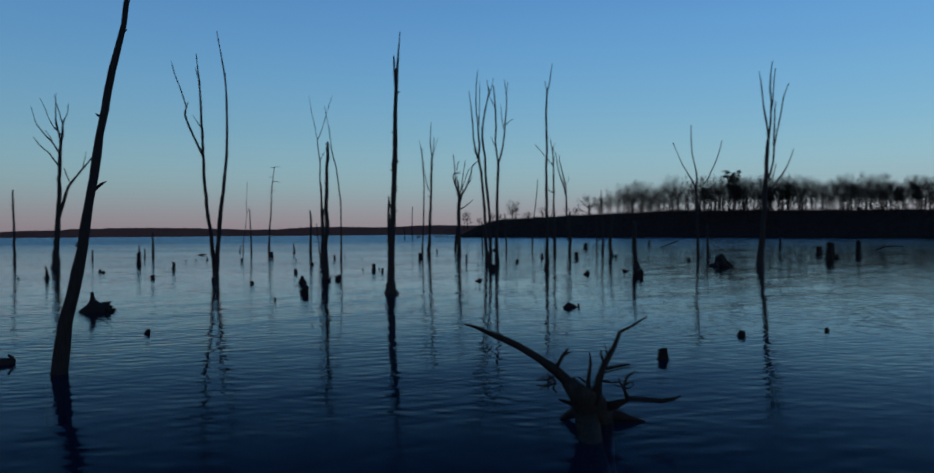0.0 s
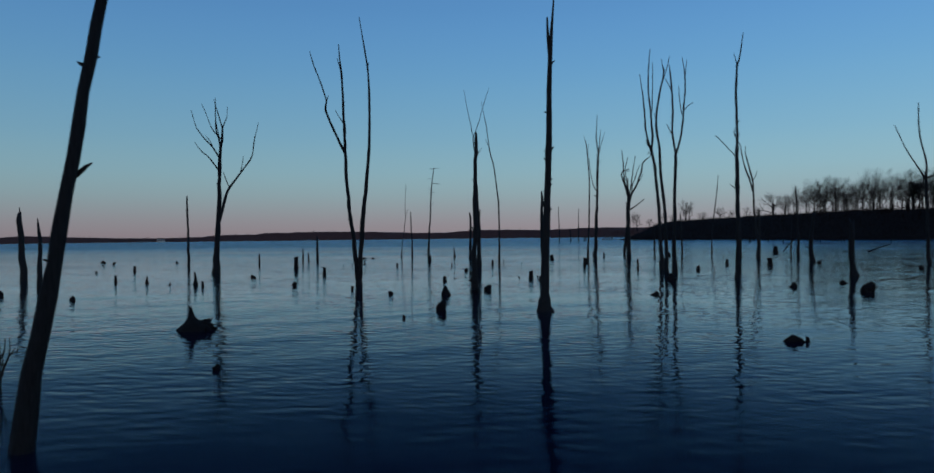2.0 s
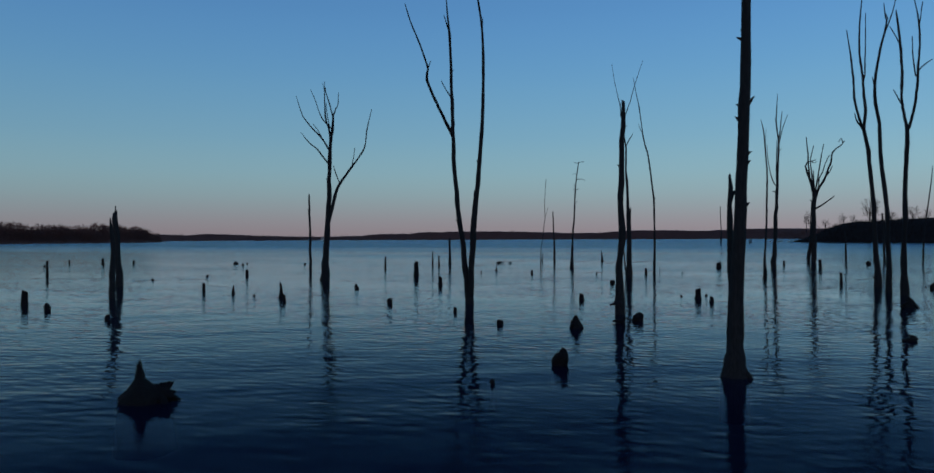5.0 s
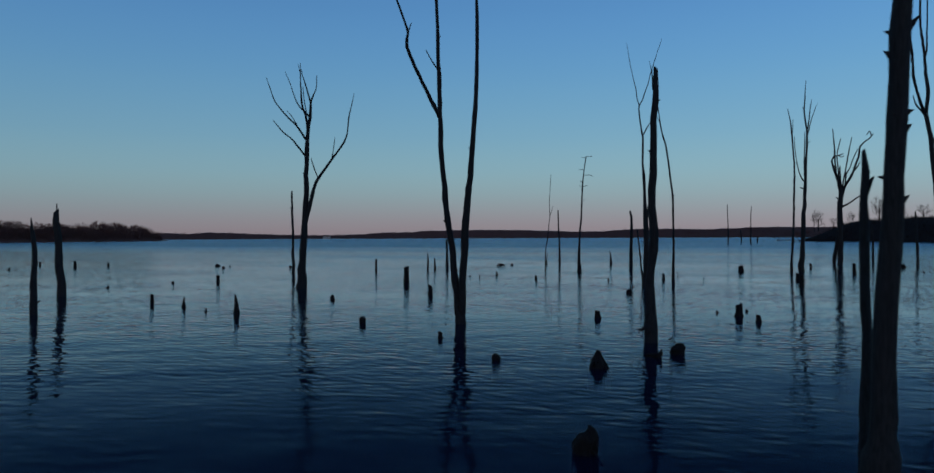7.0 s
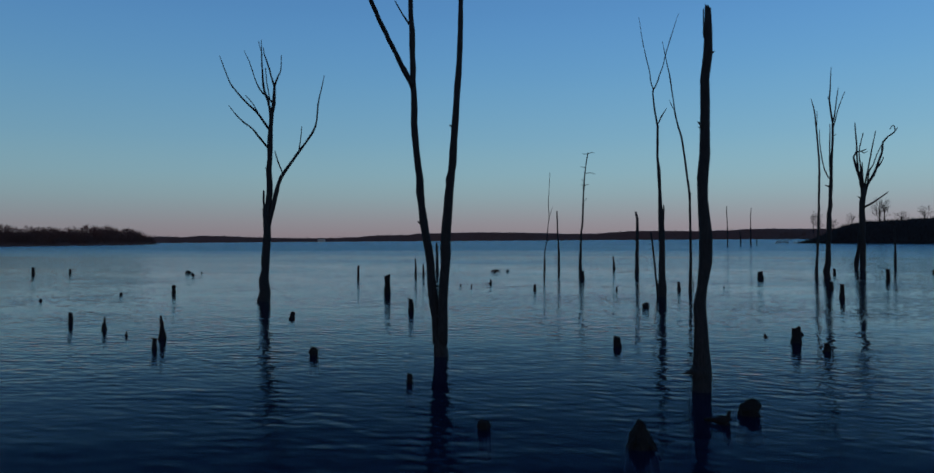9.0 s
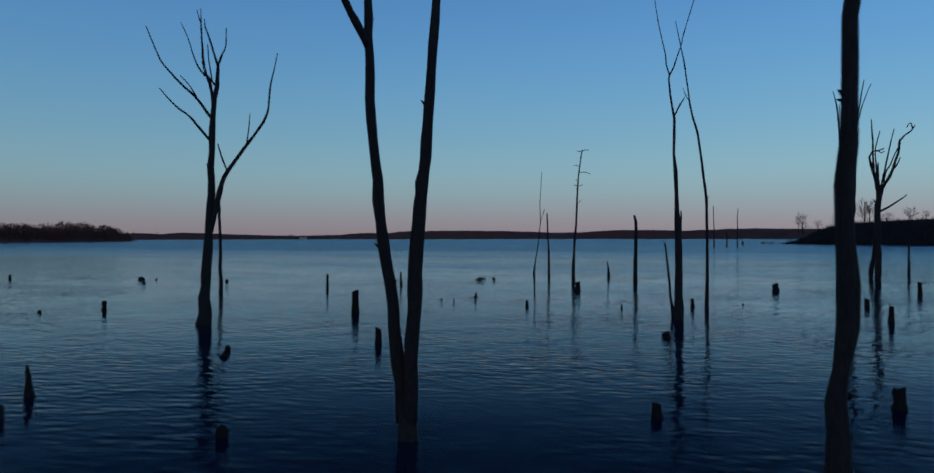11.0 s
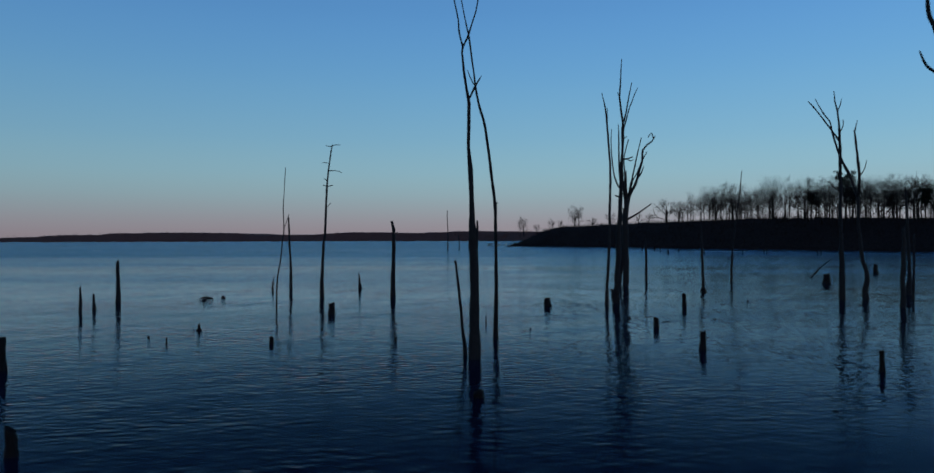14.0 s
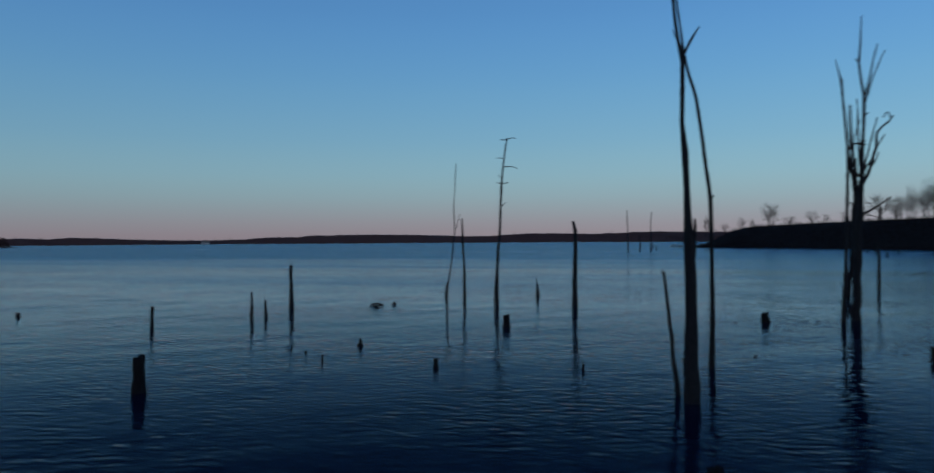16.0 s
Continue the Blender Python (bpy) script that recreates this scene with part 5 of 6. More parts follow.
stem(tree, "limb", [(0.43, -0.00, 6.20, 0.068), (0.55, 0.06, 6.20, 0.081), (0.84, 0.54, 7.29, 0.070), (0.93, 1.01, 8.40, 0.070), (0.99, 1.76, 10.22, 0.059), (1.04, 2.23, 11.37, 0.048), (1.13, 2.52, 12.07, 0.026)], "taper")
stem(tree, "limb", [(0.93, 1.01, 8.40, 0.059), (1.12, 0.50, 9.40, 0.046), (1.35, -0.12, 10.57, 0.046), (1.53, -0.73, 11.71, 0.045), (1.64, -0.94, 12.08, 0.034), (1.86, -1.27, 12.61, 0.025)], "taper")
stem(tree, "limb", [(0.36, -0.00, 5.46, 0.059), (0.58, -0.04, 5.43, 0.069), (1.09, -0.18, 5.95, 0.050), (1.63, -0.36, 6.76, 0.046), (1.97, -0.53, 7.56, 0.034), (2.16, -0.65, 8.16, 0.025)], "taper")
stem(tree, "branch", [(0.57, 0.09, 6.27, 0.035), (0.79, 0.19, 6.20, 0.042), (1.07, 0.64, 7.29, 0.026)], "taper", 4)
tree = dead_tree("dead_tree", "dead tree with three wide-spread bare branches, in water", 22.24, 68.63, -18.0)
stem(tree, "trunk", [(-0.00, 0.00, 0.00, 0.142), (-0.10, 0.00, 1.82, 0.128), (-0.14, 0.00, 4.67, 0.120), (-0.18, 0.00, 6.67, 0.120), (-0.12, 0.00, 7.52, 0.075), (-0.22, -0.00, 8.38, 0.060), (-0.59, 0.00, 10.39, 0.060), (-0.63, 0.00, 12.67, 0.033)], "taper")
stem(tree, "limb", [(-0.18, -0.00, 6.61, 0.064), (-0.23, -0.02, 6.61, 0.075), (-0.66, -0.40, 7.51, 0.060), (-1.45, -1.01, 8.91, 0.044), (-2.23, -1.81, 10.82, 0.032)], "taper")
stem(tree, "limb", [(-0.17, 0.00, 6.79, 0.064), (-0.01, 0.07, 6.78, 0.075), (0.70, 0.45, 7.24, 0.060), (1.14, 0.86, 8.12, 0.061), (1.82, 1.61, 9.77, 0.046), (2.23, 2.28, 11.33, 0.034)], "taper")
tree = dead_tree("thin_snag", "thin broken dead stem standing in water", 23.09, 68.43, -18.6)
stem(tree, "trunk", [(0.00, 0.00, 0.00, 0.142), (-0.05, 0.00, 0.97, 0.120), (-0.09, 0.00, 2.96, 0.090)], "taper")
tree = dead_tree("broken_snag", "stout broken dead trunk standing in water", 11.99, 50.77, -13.3)
stem(tree, "trunk", [(0.02, -0.00, 0.00, 0.226), (-0.06, -0.00, 0.46, 0.175), (-0.09, 0.00, 1.19, 0.164), (-0.08, -0.00, 2.45, 0.154), (-0.08, -0.00, 3.13, 0.134)], "snapped")
tree = dead_tree("thin_snag", "thin broken dead stem standing in water", -42.99, 68.34, 39.0)
stem(tree, "trunk", [(0.00, 0.00, 0.00, 0.122), (0.01, 0.00, 1.95, 0.110), (-0.03, 0.00, 3.95, 0.103), (-0.07, -0.00, 5.70, 0.090), (-0.07, 0.00, 6.85, 0.064)], "taper")
stem(tree, "branch_stub", [(-0.07, -0.00, 5.45, 0.044), (-0.03, 0.01, 5.45, 0.051), (-0.22, 0.08, 5.50, 0.028)], "taper", 0)
tree = dead_tree("broken_snag", "short broken dead trunk with a splintered top, in water", -39.21, 44.98, 54.9)
stem(tree, "trunk", [(0.00, 0.00, 0.00, 0.204), (-0.07, -0.00, 1.47, 0.187), (-0.15, -0.00, 3.03, 0.170), (-0.20, -0.00, 3.96, 0.153), (-0.22, -0.00, 4.39, 0.119)], "snapped")
stem(tree, "split_top", [(-0.20, -0.00, 4.21, 0.054), (-0.19, 0.00, 4.80, 0.027)], "taper")
tree = dead_tree("broken_snag", "short broken dead trunk with a splintered top, in water", -31.78, 38.59, 56.5)
stem(tree, "trunk", [(0.00, 0.00, 0.00, 0.131), (0.01, -0.00, 1.11, 0.131), (0.03, -0.00, 2.08, 0.105), (-0.01, -0.00, 3.03, 0.092), (-0.07, 0.00, 3.50, 0.055), (-0.08, -0.00, 3.83, 0.021)], "taper")
tree = dead_tree("branched_dead_tree", "dead tree with a few upswept bare branches, in water", 10.85, 88.11, -25.9)
stem(tree, "trunk", [(0.03, 0.00, 0.00, 0.167), (0.03, 0.00, 2.24, 0.167), (-0.03, -0.00, 4.17, 0.125), (-0.06, 0.00, 6.11, 0.125), (-0.05, -0.00, 8.04, 0.104), (-0.05, 0.00, 9.59, 0.094), (-0.08, -0.00, 10.75, 0.088), (-0.14, -0.00, 11.92, 0.066), (-0.21, -0.00, 12.70, 0.055), (-0.35, 0.00, 13.29, 0.044), (-0.41, 0.00, 14.04, 0.024)], "taper")
stem(tree, "limb", [(-0.08, 0.00, 10.67, 0.056), (-0.11, -0.02, 10.67, 0.066), (-0.59, -0.48, 11.42, 0.054), (-1.09, -0.95, 12.16, 0.043), (-1.69, -1.49, 12.97, 0.043), (-1.89, -1.65, 13.20, 0.023)], "taper")
stem(tree, "branch", [(-0.11, 0.00, 11.25, 0.037), (-0.04, -0.03, 11.25, 0.044), (0.13, -0.25, 11.67, 0.033), (0.13, -0.41, 11.99, 0.024)], "taper", 0)
stem(tree, "branch_stub", [(-0.06, 0.00, 7.30, 0.066), (-0.43, -0.24, 7.57, 0.048), (-0.77, -0.51, 7.96, 0.026)], "taper", 0)
stem(tree, "branch", [(-0.21, 0.00, 12.62, 0.044), (-0.04, 0.19, 13.10, 0.033), (0.03, 0.34, 13.51, 0.024)], "taper", 0)
tree = dead_tree("crooked_dead_tree", "crooked dead tree with a bent base and forked top, in water", 12.91, 89.02, -27.4)
stem(tree, "trunk", [(-0.05, 0.00, 0.00, 0.194), (-0.08, 0.00, 0.59, 0.194), (0.09, 0.00, 1.28, 0.173), (0.02, 0.00, 1.81, 0.151), (-0.18, 0.00, 2.59, 0.129), (-0.28, 0.00, 3.18, 0.129), (-0.41, -0.00, 4.96, 0.108), (-0.47, 0.00, 6.93, 0.108)], "taper")
stem(tree, "limb", [(-0.47, 0.00, 6.93, 0.097), (-0.86, 0.27, 8.16, 0.091), (-1.21, 0.46, 8.99, 0.092), (-1.56, 0.64, 9.83, 0.080), (-1.82, 0.82, 10.68, 0.069), (-2.11, 1.04, 11.75, 0.058), (-2.22, 1.17, 12.39, 0.046), (-2.67, 1.33, 13.07, 0.047), (-3.20, 1.57, 14.20, 0.026)], "taper")
stem(tree, "limb", [(-0.53, 0.04, 7.11, 0.077), (-0.47, 0.01, 7.13, 0.091), (-0.36, -0.56, 8.27, 0.090), (-0.46, -1.22, 9.58, 0.078), (-0.55, -1.78, 10.68, 0.066), (-0.61, -2.07, 11.22, 0.055)], "taper")
stem(tree, "branch", [(-0.61, -2.07, 11.22, 0.037), (-0.58, -2.09, 11.22, 0.044), (-0.44, -2.43, 11.84, 0.024)], "taper", 2)
stem(tree, "branch", [(-0.37, -0.59, 8.34, 0.038), (-0.33, -0.58, 8.35, 0.045), (-0.06, -0.45, 8.85, 0.034), (0.05, -0.33, 9.36, 0.025)], "taper", 2)
tree = dead_tree("snag_pole", "straight broken dead pole standing in water", 11.98, 82.81, -29.8)
stem(tree, "trunk", [(-0.00, 0.00, 0.00, 0.154), (-0.02, 0.00, 1.78, 0.135), (0.01, -0.00, 3.15, 0.135), (0.01, -0.00, 4.69, 0.096)], "snapped")
tree = dead_tree("thin_snag", "thin broken dead stem standing in water", 16.27, 89.50, -30.2)
stem(tree, "trunk", [(0.00, 0.00, 0.00, 0.071), (0.04, 0.00, 1.78, 0.071), (0.08, -0.00, 4.36, 0.059)], "taper")
tree = dead_tree("thin_snag", "thin leaning dead sapling standing in water", 9.95, 108.25, -18.1)
stem(tree, "trunk", [(0.00, 0.00, 0.00, 0.089), (0.11, -0.00, 3.05, 0.089), (0.74, -0.00, 8.01, 0.059), (0.96, -0.00, 10.49, 0.033)], "taper")
tree = dead_tree("thin_snag", "thin broken dead stem standing in water", 5.74, 102.57, -16.2)
stem(tree, "trunk", [(0.00, 0.00, 0.00, 0.107), (-0.04, -0.00, 2.64, 0.107), (-0.18, -0.00, 5.19, 0.081)], "taper")
tree = dead_tree("thin_snag", "thin broken dead stem standing in water", 2.51, 110.92, -11.8)
stem(tree, "trunk", [(-0.00, -0.00, 0.00, 0.120), (0.01, -0.00, 2.14, 0.105), (-0.05, -0.00, 4.05, 0.090)], "taper")
tree = dead_tree("thin_snag", "thin broken dead stem standing in water", 17.59, 92.40, -10.8)
stem(tree, "trunk", [(0.00, -0.00, 0.00, 0.156), (0.02, 0.00, 2.45, 0.117), (-0.11, 0.00, 5.91, 0.098), (-0.17, -0.00, 7.82, 0.043)], "taper")
tree = dead_tree("broken_snag", "broken dead trunk standing in water", 14.94, 73.94, -11.4)
stem(tree, "trunk", [(0.00, 0.00, 0.00, 0.238), (-0.11, 0.00, 1.23, 0.178), (0.08, -0.00, 3.07, 0.149), (0.21, 0.00, 4.29, 0.125)], "snapped")
tree = dead_tree("driftwood_root_stump", "upturned driftwood stump with long twisted roots lying in water", 1.63, 9.54, -9.7)
stem(tree, "bole", [(0.08, -0.00, 0.00, 0.213), (0.05, -0.14, 0.14, 0.183), (0.00, -0.58, 0.34, 0.162), (-0.05, -0.84, 0.51, 0.119)], "taper")
stem(tree, "root", [(-0.06, -0.75, 0.43, 0.079), (-0.10, -0.77, 0.44, 0.093), (-0.24, -0.85, 0.66, 0.074), (-0.39, -0.85, 0.80, 0.065), (-0.60, -0.95, 0.96, 0.049), (-0.85, -1.07, 1.13, 0.040), (-1.04, -1.17, 1.24, 0.033), (-1.21, -1.25, 1.32, 0.024), (-1.34, -1.32, 1.39, 0.017), (-1.44, -1.37, 1.42, 0.009)], "taper")
stem(tree, "fallen_trunk", [(-0.27, -0.85, 0.68, 0.082), (-0.19, -0.85, 0.58, 0.106), (-0.12, -0.78, 0.45, 0.133), (-0.07, -0.59, 0.26, 0.151), (-0.02, -0.73, 0.13, 0.149), (0.02, -0.90, -0.03, 0.156), (0.07, -1.13, -0.24, 0.164), (0.11, -1.42, -0.48, 0.170), (0.15, -1.67, -0.68, 0.170)], "taper")
stem(tree, "root_stub", [(-0.42, -0.86, 0.82, 0.027), (-0.39, -0.85, 0.86, 0.032), (-0.32, -0.85, 0.99, 0.024), (-0.26, -0.85, 1.07, 0.012)], "taper", 1)
stem(tree, "root_stub", [(-0.32, -0.85, 0.98, 0.013), (-0.26, -0.85, 1.02, 0.012), (-0.21, -0.85, 1.04, 0.006)], "taper", 1)
stem(tree, "rootlet", [(-0.38, -0.85, 0.79, 0.016), (-0.44, -0.87, 0.72, 0.019), (-0.55, -0.93, 0.70, 0.011), (-0.65, -0.98, 0.70, 0.005)], "taper", 1)
stem(tree, "rootlet", [(-0.44, -0.87, 0.72, 0.013), (-0.41, -0.85, 0.65, 0.016), (-0.53, -0.92, 0.62, 0.012), (-0.64, -0.97, 0.64, 0.005)], "taper", 1)
stem(tree, "rootlet", [(-0.46, -0.88, 0.72, 0.013), (-0.47, -0.88, 0.75, 0.016), (-0.51, -0.90, 0.64, 0.011), (-0.49, -0.89, 0.56, 0.005)], "taper", 1)
stem(tree, "rootlet", [(-0.43, -0.86, 0.69, 0.013), (-0.50, -0.90, 0.65, 0.008), (-0.59, -0.94, 0.60, 0.005)], "taper", 1)
stem(tree, "rootlet", [(-0.49, -0.89, 0.68, 0.009), (-0.50, -0.90, 0.68, 0.011), (-0.57, -0.94, 0.73, 0.009), (-0.62, -0.96, 0.71, 0.005)], "taper", 1)
stem(tree, "rootlet", [(-0.42, -0.86, 0.65, 0.012), (-0.42, -0.86, 0.63, 0.013), (-0.44, -0.87, 0.58, 0.012), (-0.40, -0.84, 0.53, 0.006)], "taper", 1)
stem(tree, "rootlet", [(-0.53, -0.92, 0.62, 0.008), (-0.57, -0.93, 0.58, 0.006), (-0.61, -0.95, 0.59, 0.004)], "taper", 1)
stem(tree, "rootlet", [(0.44, -0.73, 0.70, 0.008), (0.51, -0.67, 0.75, 0.008), (0.54, -0.65, 0.78, 0.007), (0.59, -0.60, 0.76, 0.004)], "taper")
stem(tree, "rootlet", [(0.44, -0.73, 0.70, 0.010), (0.41, -0.75, 0.64, 0.012), (0.35, -0.81, 0.62, 0.008), (0.29, -0.85, 0.65, 0.005)], "taper", 12)
stem(tree, "rootlet", [(0.40, -0.76, 0.63, 0.010), (0.42, -0.75, 0.59, 0.012), (0.48, -0.70, 0.58, 0.008), (0.54, -0.65, 0.62, 0.004)], "taper", 12)
stem(tree, "root", [(-0.06, -0.75, 0.43, 0.032), (-0.04, -0.84, 0.52, 0.036), (-0.01, -0.85, 0.74, 0.025), (0.01, -0.85, 0.90, 0.018), (0.00, -0.85, 1.03, 0.008)], "taper")
stem(tree, "root_stub", [(-0.02, -0.85, 0.66, 0.019), (-0.04, -0.85, 0.66, 0.022), (-0.13, -0.85, 0.73, 0.009)], "taper", 15)
stem(tree, "root", [(-0.04, -0.65, 0.37, 0.068), (0.07, -0.78, 0.45, 0.079), (0.11, -0.85, 0.70, 0.058), (0.17, -0.84, 0.87, 0.043), (0.23, -0.81, 1.00, 0.035), (0.31, -0.78, 1.12, 0.030), (0.36, -0.75, 1.26, 0.027), (0.41, -0.73, 1.29, 0.023), (0.51, -0.69, 1.33, 0.019), (0.60, -0.65, 1.39, 0.014), (0.69, -0.61, 1.44, 0.008)], "taper")
stem(tree, "root_stub", [(0.18, -0.84, 0.89, 0.018), (0.19, -0.83, 0.88, 0.022), (0.14, -0.85, 1.00, 0.013), (0.14, -0.85, 1.06, 0.009)], "taper", 17)
stem(tree, "root_stub", [(0.20, -0.83, 0.92, 0.014), (0.21, -0.82, 0.92, 0.016), (0.21, -0.83, 1.02, 0.012), (0.19, -0.83, 1.13, 0.005)], "taper", 17)
stem(tree, "rootlet", [(0.15, -0.85, 0.83, 0.018), (0.16, -0.84, 0.83, 0.022), (0.36, -0.75, 0.86, 0.017), (0.48, -0.70, 0.87, 0.009)], "taper", 17)
stem(tree, "rootlet", [(0.13, -0.85, 0.78, 0.016), (0.39, -0.74, 0.83, 0.011), (0.54, -0.67, 0.83, 0.006)], "taper", 17)
stem(tree, "rootlet", [(0.11, -0.85, 0.70, 0.019), (0.13, -0.85, 0.70, 0.023), (0.25, -0.85, 0.67, 0.013), (0.40, -0.77, 0.68, 0.009)], "taper", 17)
stem(tree, "root", [(0.01, -0.23, 0.19, 0.075), (0.12, -0.40, 0.26, 0.087), (0.33, -0.57, 0.34, 0.052), (0.48, -0.61, 0.43, 0.033), (0.66, -0.44, 0.39, 0.029), (0.89, -0.37, 0.36, 0.030), (1.03, -0.42, 0.40, 0.022), (1.11, -0.46, 0.45, 0.008)], "taper")
stem(tree, "rootlet", [(0.46, -0.61, 0.42, 0.024), (0.46, -0.63, 0.43, 0.028), (0.41, -0.75, 0.58, 0.020), (0.43, -0.74, 0.70, 0.016), (0.50, -0.68, 0.77, 0.006)], "taper", 23)
stem(tree, "rootlet", [(0.42, -0.75, 0.63, 0.013), (0.51, -0.67, 0.66, 0.008), (0.53, -0.65, 0.61, 0.006)], "taper", 23)
stem(tree, "rootlet", [(0.41, -0.75, 0.57, 0.012), (0.40, -0.76, 0.57, 0.013), (0.36, -0.80, 0.67, 0.012), (0.34, -0.82, 0.73, 0.006)], "taper", 23)
stem(tree, "root", [(0.04, -0.02, 0.05, 0.099), (0.12, -0.06, 0.09, 0.116), (0.37, -0.03, 0.07, 0.085), (0.54, -0.01, 0.03, 0.046), (0.70, 0.00, -0.00, 0.012)], "taper")
stem(tree, "root_stub", [(-0.10, -0.66, 0.38, 0.033), (-0.18, -0.57, 0.33, 0.040), (-0.32, -0.69, 0.40, 0.023), (-0.38, -0.75, 0.43, 0.009)], "taper", 2)
stem(tree, "root", [(-0.07, -0.19, 0.16, 0.063), (-0.17, -0.10, 0.12, 0.075), (-0.30, -0.01, 0.04, 0.050), (-0.38, -0.00, -0.02, 0.020)], "taper")
tree = dead_tree("rooty_stump", "old peaked stump with a ragged root mass, in water", -12.29, 23.65, 27.5)
stem(tree, "bole", [(0.07, 0.00, 0.00, 0.430), (0.05, 0.00, 0.12, 0.360), (0.00, 0.00, 0.25, 0.210), (-0.03, 0.00, 0.38, 0.095), (-0.03, 0.00, 0.48, 0.070), (-0.04, 0.00, 0.60, 0.045)], "snapped")
stem(tree, "root_stub", [(0.08, 0.00, 0.06, 0.170), (0.20, 0.01, 0.10, 0.190), (0.32, 0.03, 0.16, 0.140), (0.38, 0.04, 0.22, 0.080)], "snapped", 0)
stem(tree, "root_stub", [(0.24, 0.03, 0.10, 0.120), (0.38, 0.01, 0.06, 0.150), (0.48, -0.01, 0.10, 0.120), (0.55, -0.02, 0.09, 0.070)], "snapped", 0)
stem(tree, "root", [(0.06, -0.00, 0.17, 0.125), (-0.14, 0.05, 0.10, 0.130), (-0.30, 0.10, 0.04, 0.085), (-0.44, 0.14, -0.03, 0.040)], "taper")
stem(tree, "root", [(0.34, 0.01, 0.08, 0.107), (0.36, -0.10, 0.04, 0.120), (0.44, -0.16, 0.02, 0.080), (0.50, -0.22, -0.05, 0.050)], "taper")
stem(tree, "splinter", [(0.36, 0.04, 0.14, 0.050), (0.40, 0.04, 0.26, 0.034), (0.42, 0.04, 0.31, 0.012)], "snapped", 1)
tree = dead_tree("sunken_log", "thick dark log lying half under water", -9.14, 13.91, 43.3)
stem(tree, "log", [(0.33, 0.00, 0.00, 0.083), (0.24, -0.00, 0.01, 0.099), (0.00, -0.00, 0.03, 0.104), (-0.27, -0.00, 0.06, 0.104), (-0.61, -0.00, 0.10, 0.099), (-0.90, -0.00, 0.13, 0.083)], "taper")
stem(tree, "root_stub", [(0.28, 0.00, 0.05, 0.027), (0.28, -0.03, 0.12, 0.031), (0.22, -0.07, 0.17, 0.022), (0.20, -0.09, 0.20, 0.011)], "taper", 0)
tree = dead_tree("bare_sapling", "leafless sapling shrub growing beside a sunken log", -10.72, 15.81, 42.8)
stem(tree, "trunk", [(0.01, 0.00, 0.00, 0.026), (-0.01, -0.00, 0.13, 0.020), (-0.05, -0.00, 0.47, 0.016), (-0.11, 0.00, 0.75, 0.013), (-0.17, -0.00, 0.97, 0.007)], "taper")
stem(tree, "branch", [(-0.00, -0.00, 0.08, 0.014), (-0.01, 0.00, 0.08, 0.016), (0.05, 0.12, 0.33, 0.013), (0.04, 0.24, 0.60, 0.010), (0.02, 0.36, 0.89, 0.007)], "taper", 0)
stem(tree, "branch", [(-0.05, -0.00, 0.47, 0.013), (-0.13, 0.07, 0.63, 0.010), (-0.26, 0.15, 0.80, 0.007)], "taper", 0)
stem(tree, "branch", [(-0.09, -0.00, 0.69, 0.010), (-0.08, 0.09, 0.88, 0.007), (-0.05, 0.15, 1.01, 0.007)], "taper", 0)
stem(tree, "branch", [(0.04, 0.19, 0.49, 0.010), (0.10, 0.30, 0.69, 0.007), (0.11, 0.39, 0.86, 0.007)], "taper", 0)
stem(tree, "branch", [(-0.14, 0.00, 0.86, 0.008), (-0.20, 0.04, 0.94, 0.007), (-0.24, 0.10, 1.08, 0.007)], "taper", 0)
tree = dead_tree("bare_sapling", "thin leafless sapling shrub growing beside a sunken log", -10.65, 15.82, 42.5)
stem(tree, "trunk", [(0.00, 0.00, 0.00, 0.023), (-0.01, 0.00, 0.11, 0.018), (0.04, 0.00, 0.37, 0.016), (0.12, 0.00, 0.59, 0.013), (0.21, 0.00, 0.71, 0.008)], "taper")
stem(tree, "branch", [(0.04, 0.00, 0.35, 0.013), (0.03, 0.07, 0.56, 0.010), (0.07, 0.14, 0.77, 0.007)], "taper", 0)
stem(tree, "branch", [(0.12, 0.00, 0.59, 0.010), (0.14, 0.07, 0.72, 0.008), (0.13, 0.14, 0.88, 0.007)], "taper", 0)
stem(tree, "branch", [(0.15, -0.00, 0.63, 0.008), (0.23, 0.05, 0.66, 0.007), (0.29, 0.11, 0.74, 0.007)], "taper", 0)
stem(tree, "branch", [(0.00, 0.00, 0.07, 0.010), (-0.05, -0.04, 0.25, 0.008), (-0.07, -0.09, 0.48, 0.007)], "taper", 0)
tree = dead_tree("bare_sapling", "leafless sapling shrub growing beside a sunken log", -11.10, 15.76, 43.9)
stem(tree, "trunk", [(0.00, 0.00, 0.00, 0.023), (0.01, 0.00, 0.13, 0.020), (0.02, 0.00, 0.24, 0.017), (0.06, -0.00, 0.63, 0.013), (0.11, -0.00, 0.90, 0.010), (0.15, 0.00, 1.10, 0.007)], "taper")
stem(tree, "branch", [(0.02, -0.00, 0.22, 0.013), (-0.06, -0.10, 0.48, 0.010), (-0.09, -0.22, 0.77, 0.007)], "taper", 0)
stem(tree, "branch", [(0.06, 0.00, 0.59, 0.010), (0.01, 0.06, 0.79, 0.008), (-0.01, 0.12, 1.01, 0.007)], "taper", 0)
stem(tree, "branch", [(0.09, -0.00, 0.79, 0.008), (0.16, 0.03, 0.89, 0.007), (0.21, 0.06, 1.00, 0.007)], "taper", 0)
tree = dead_tree("thin_snag", "thin dead sapling far out in the water", -32.96, 325.84, 4.1)
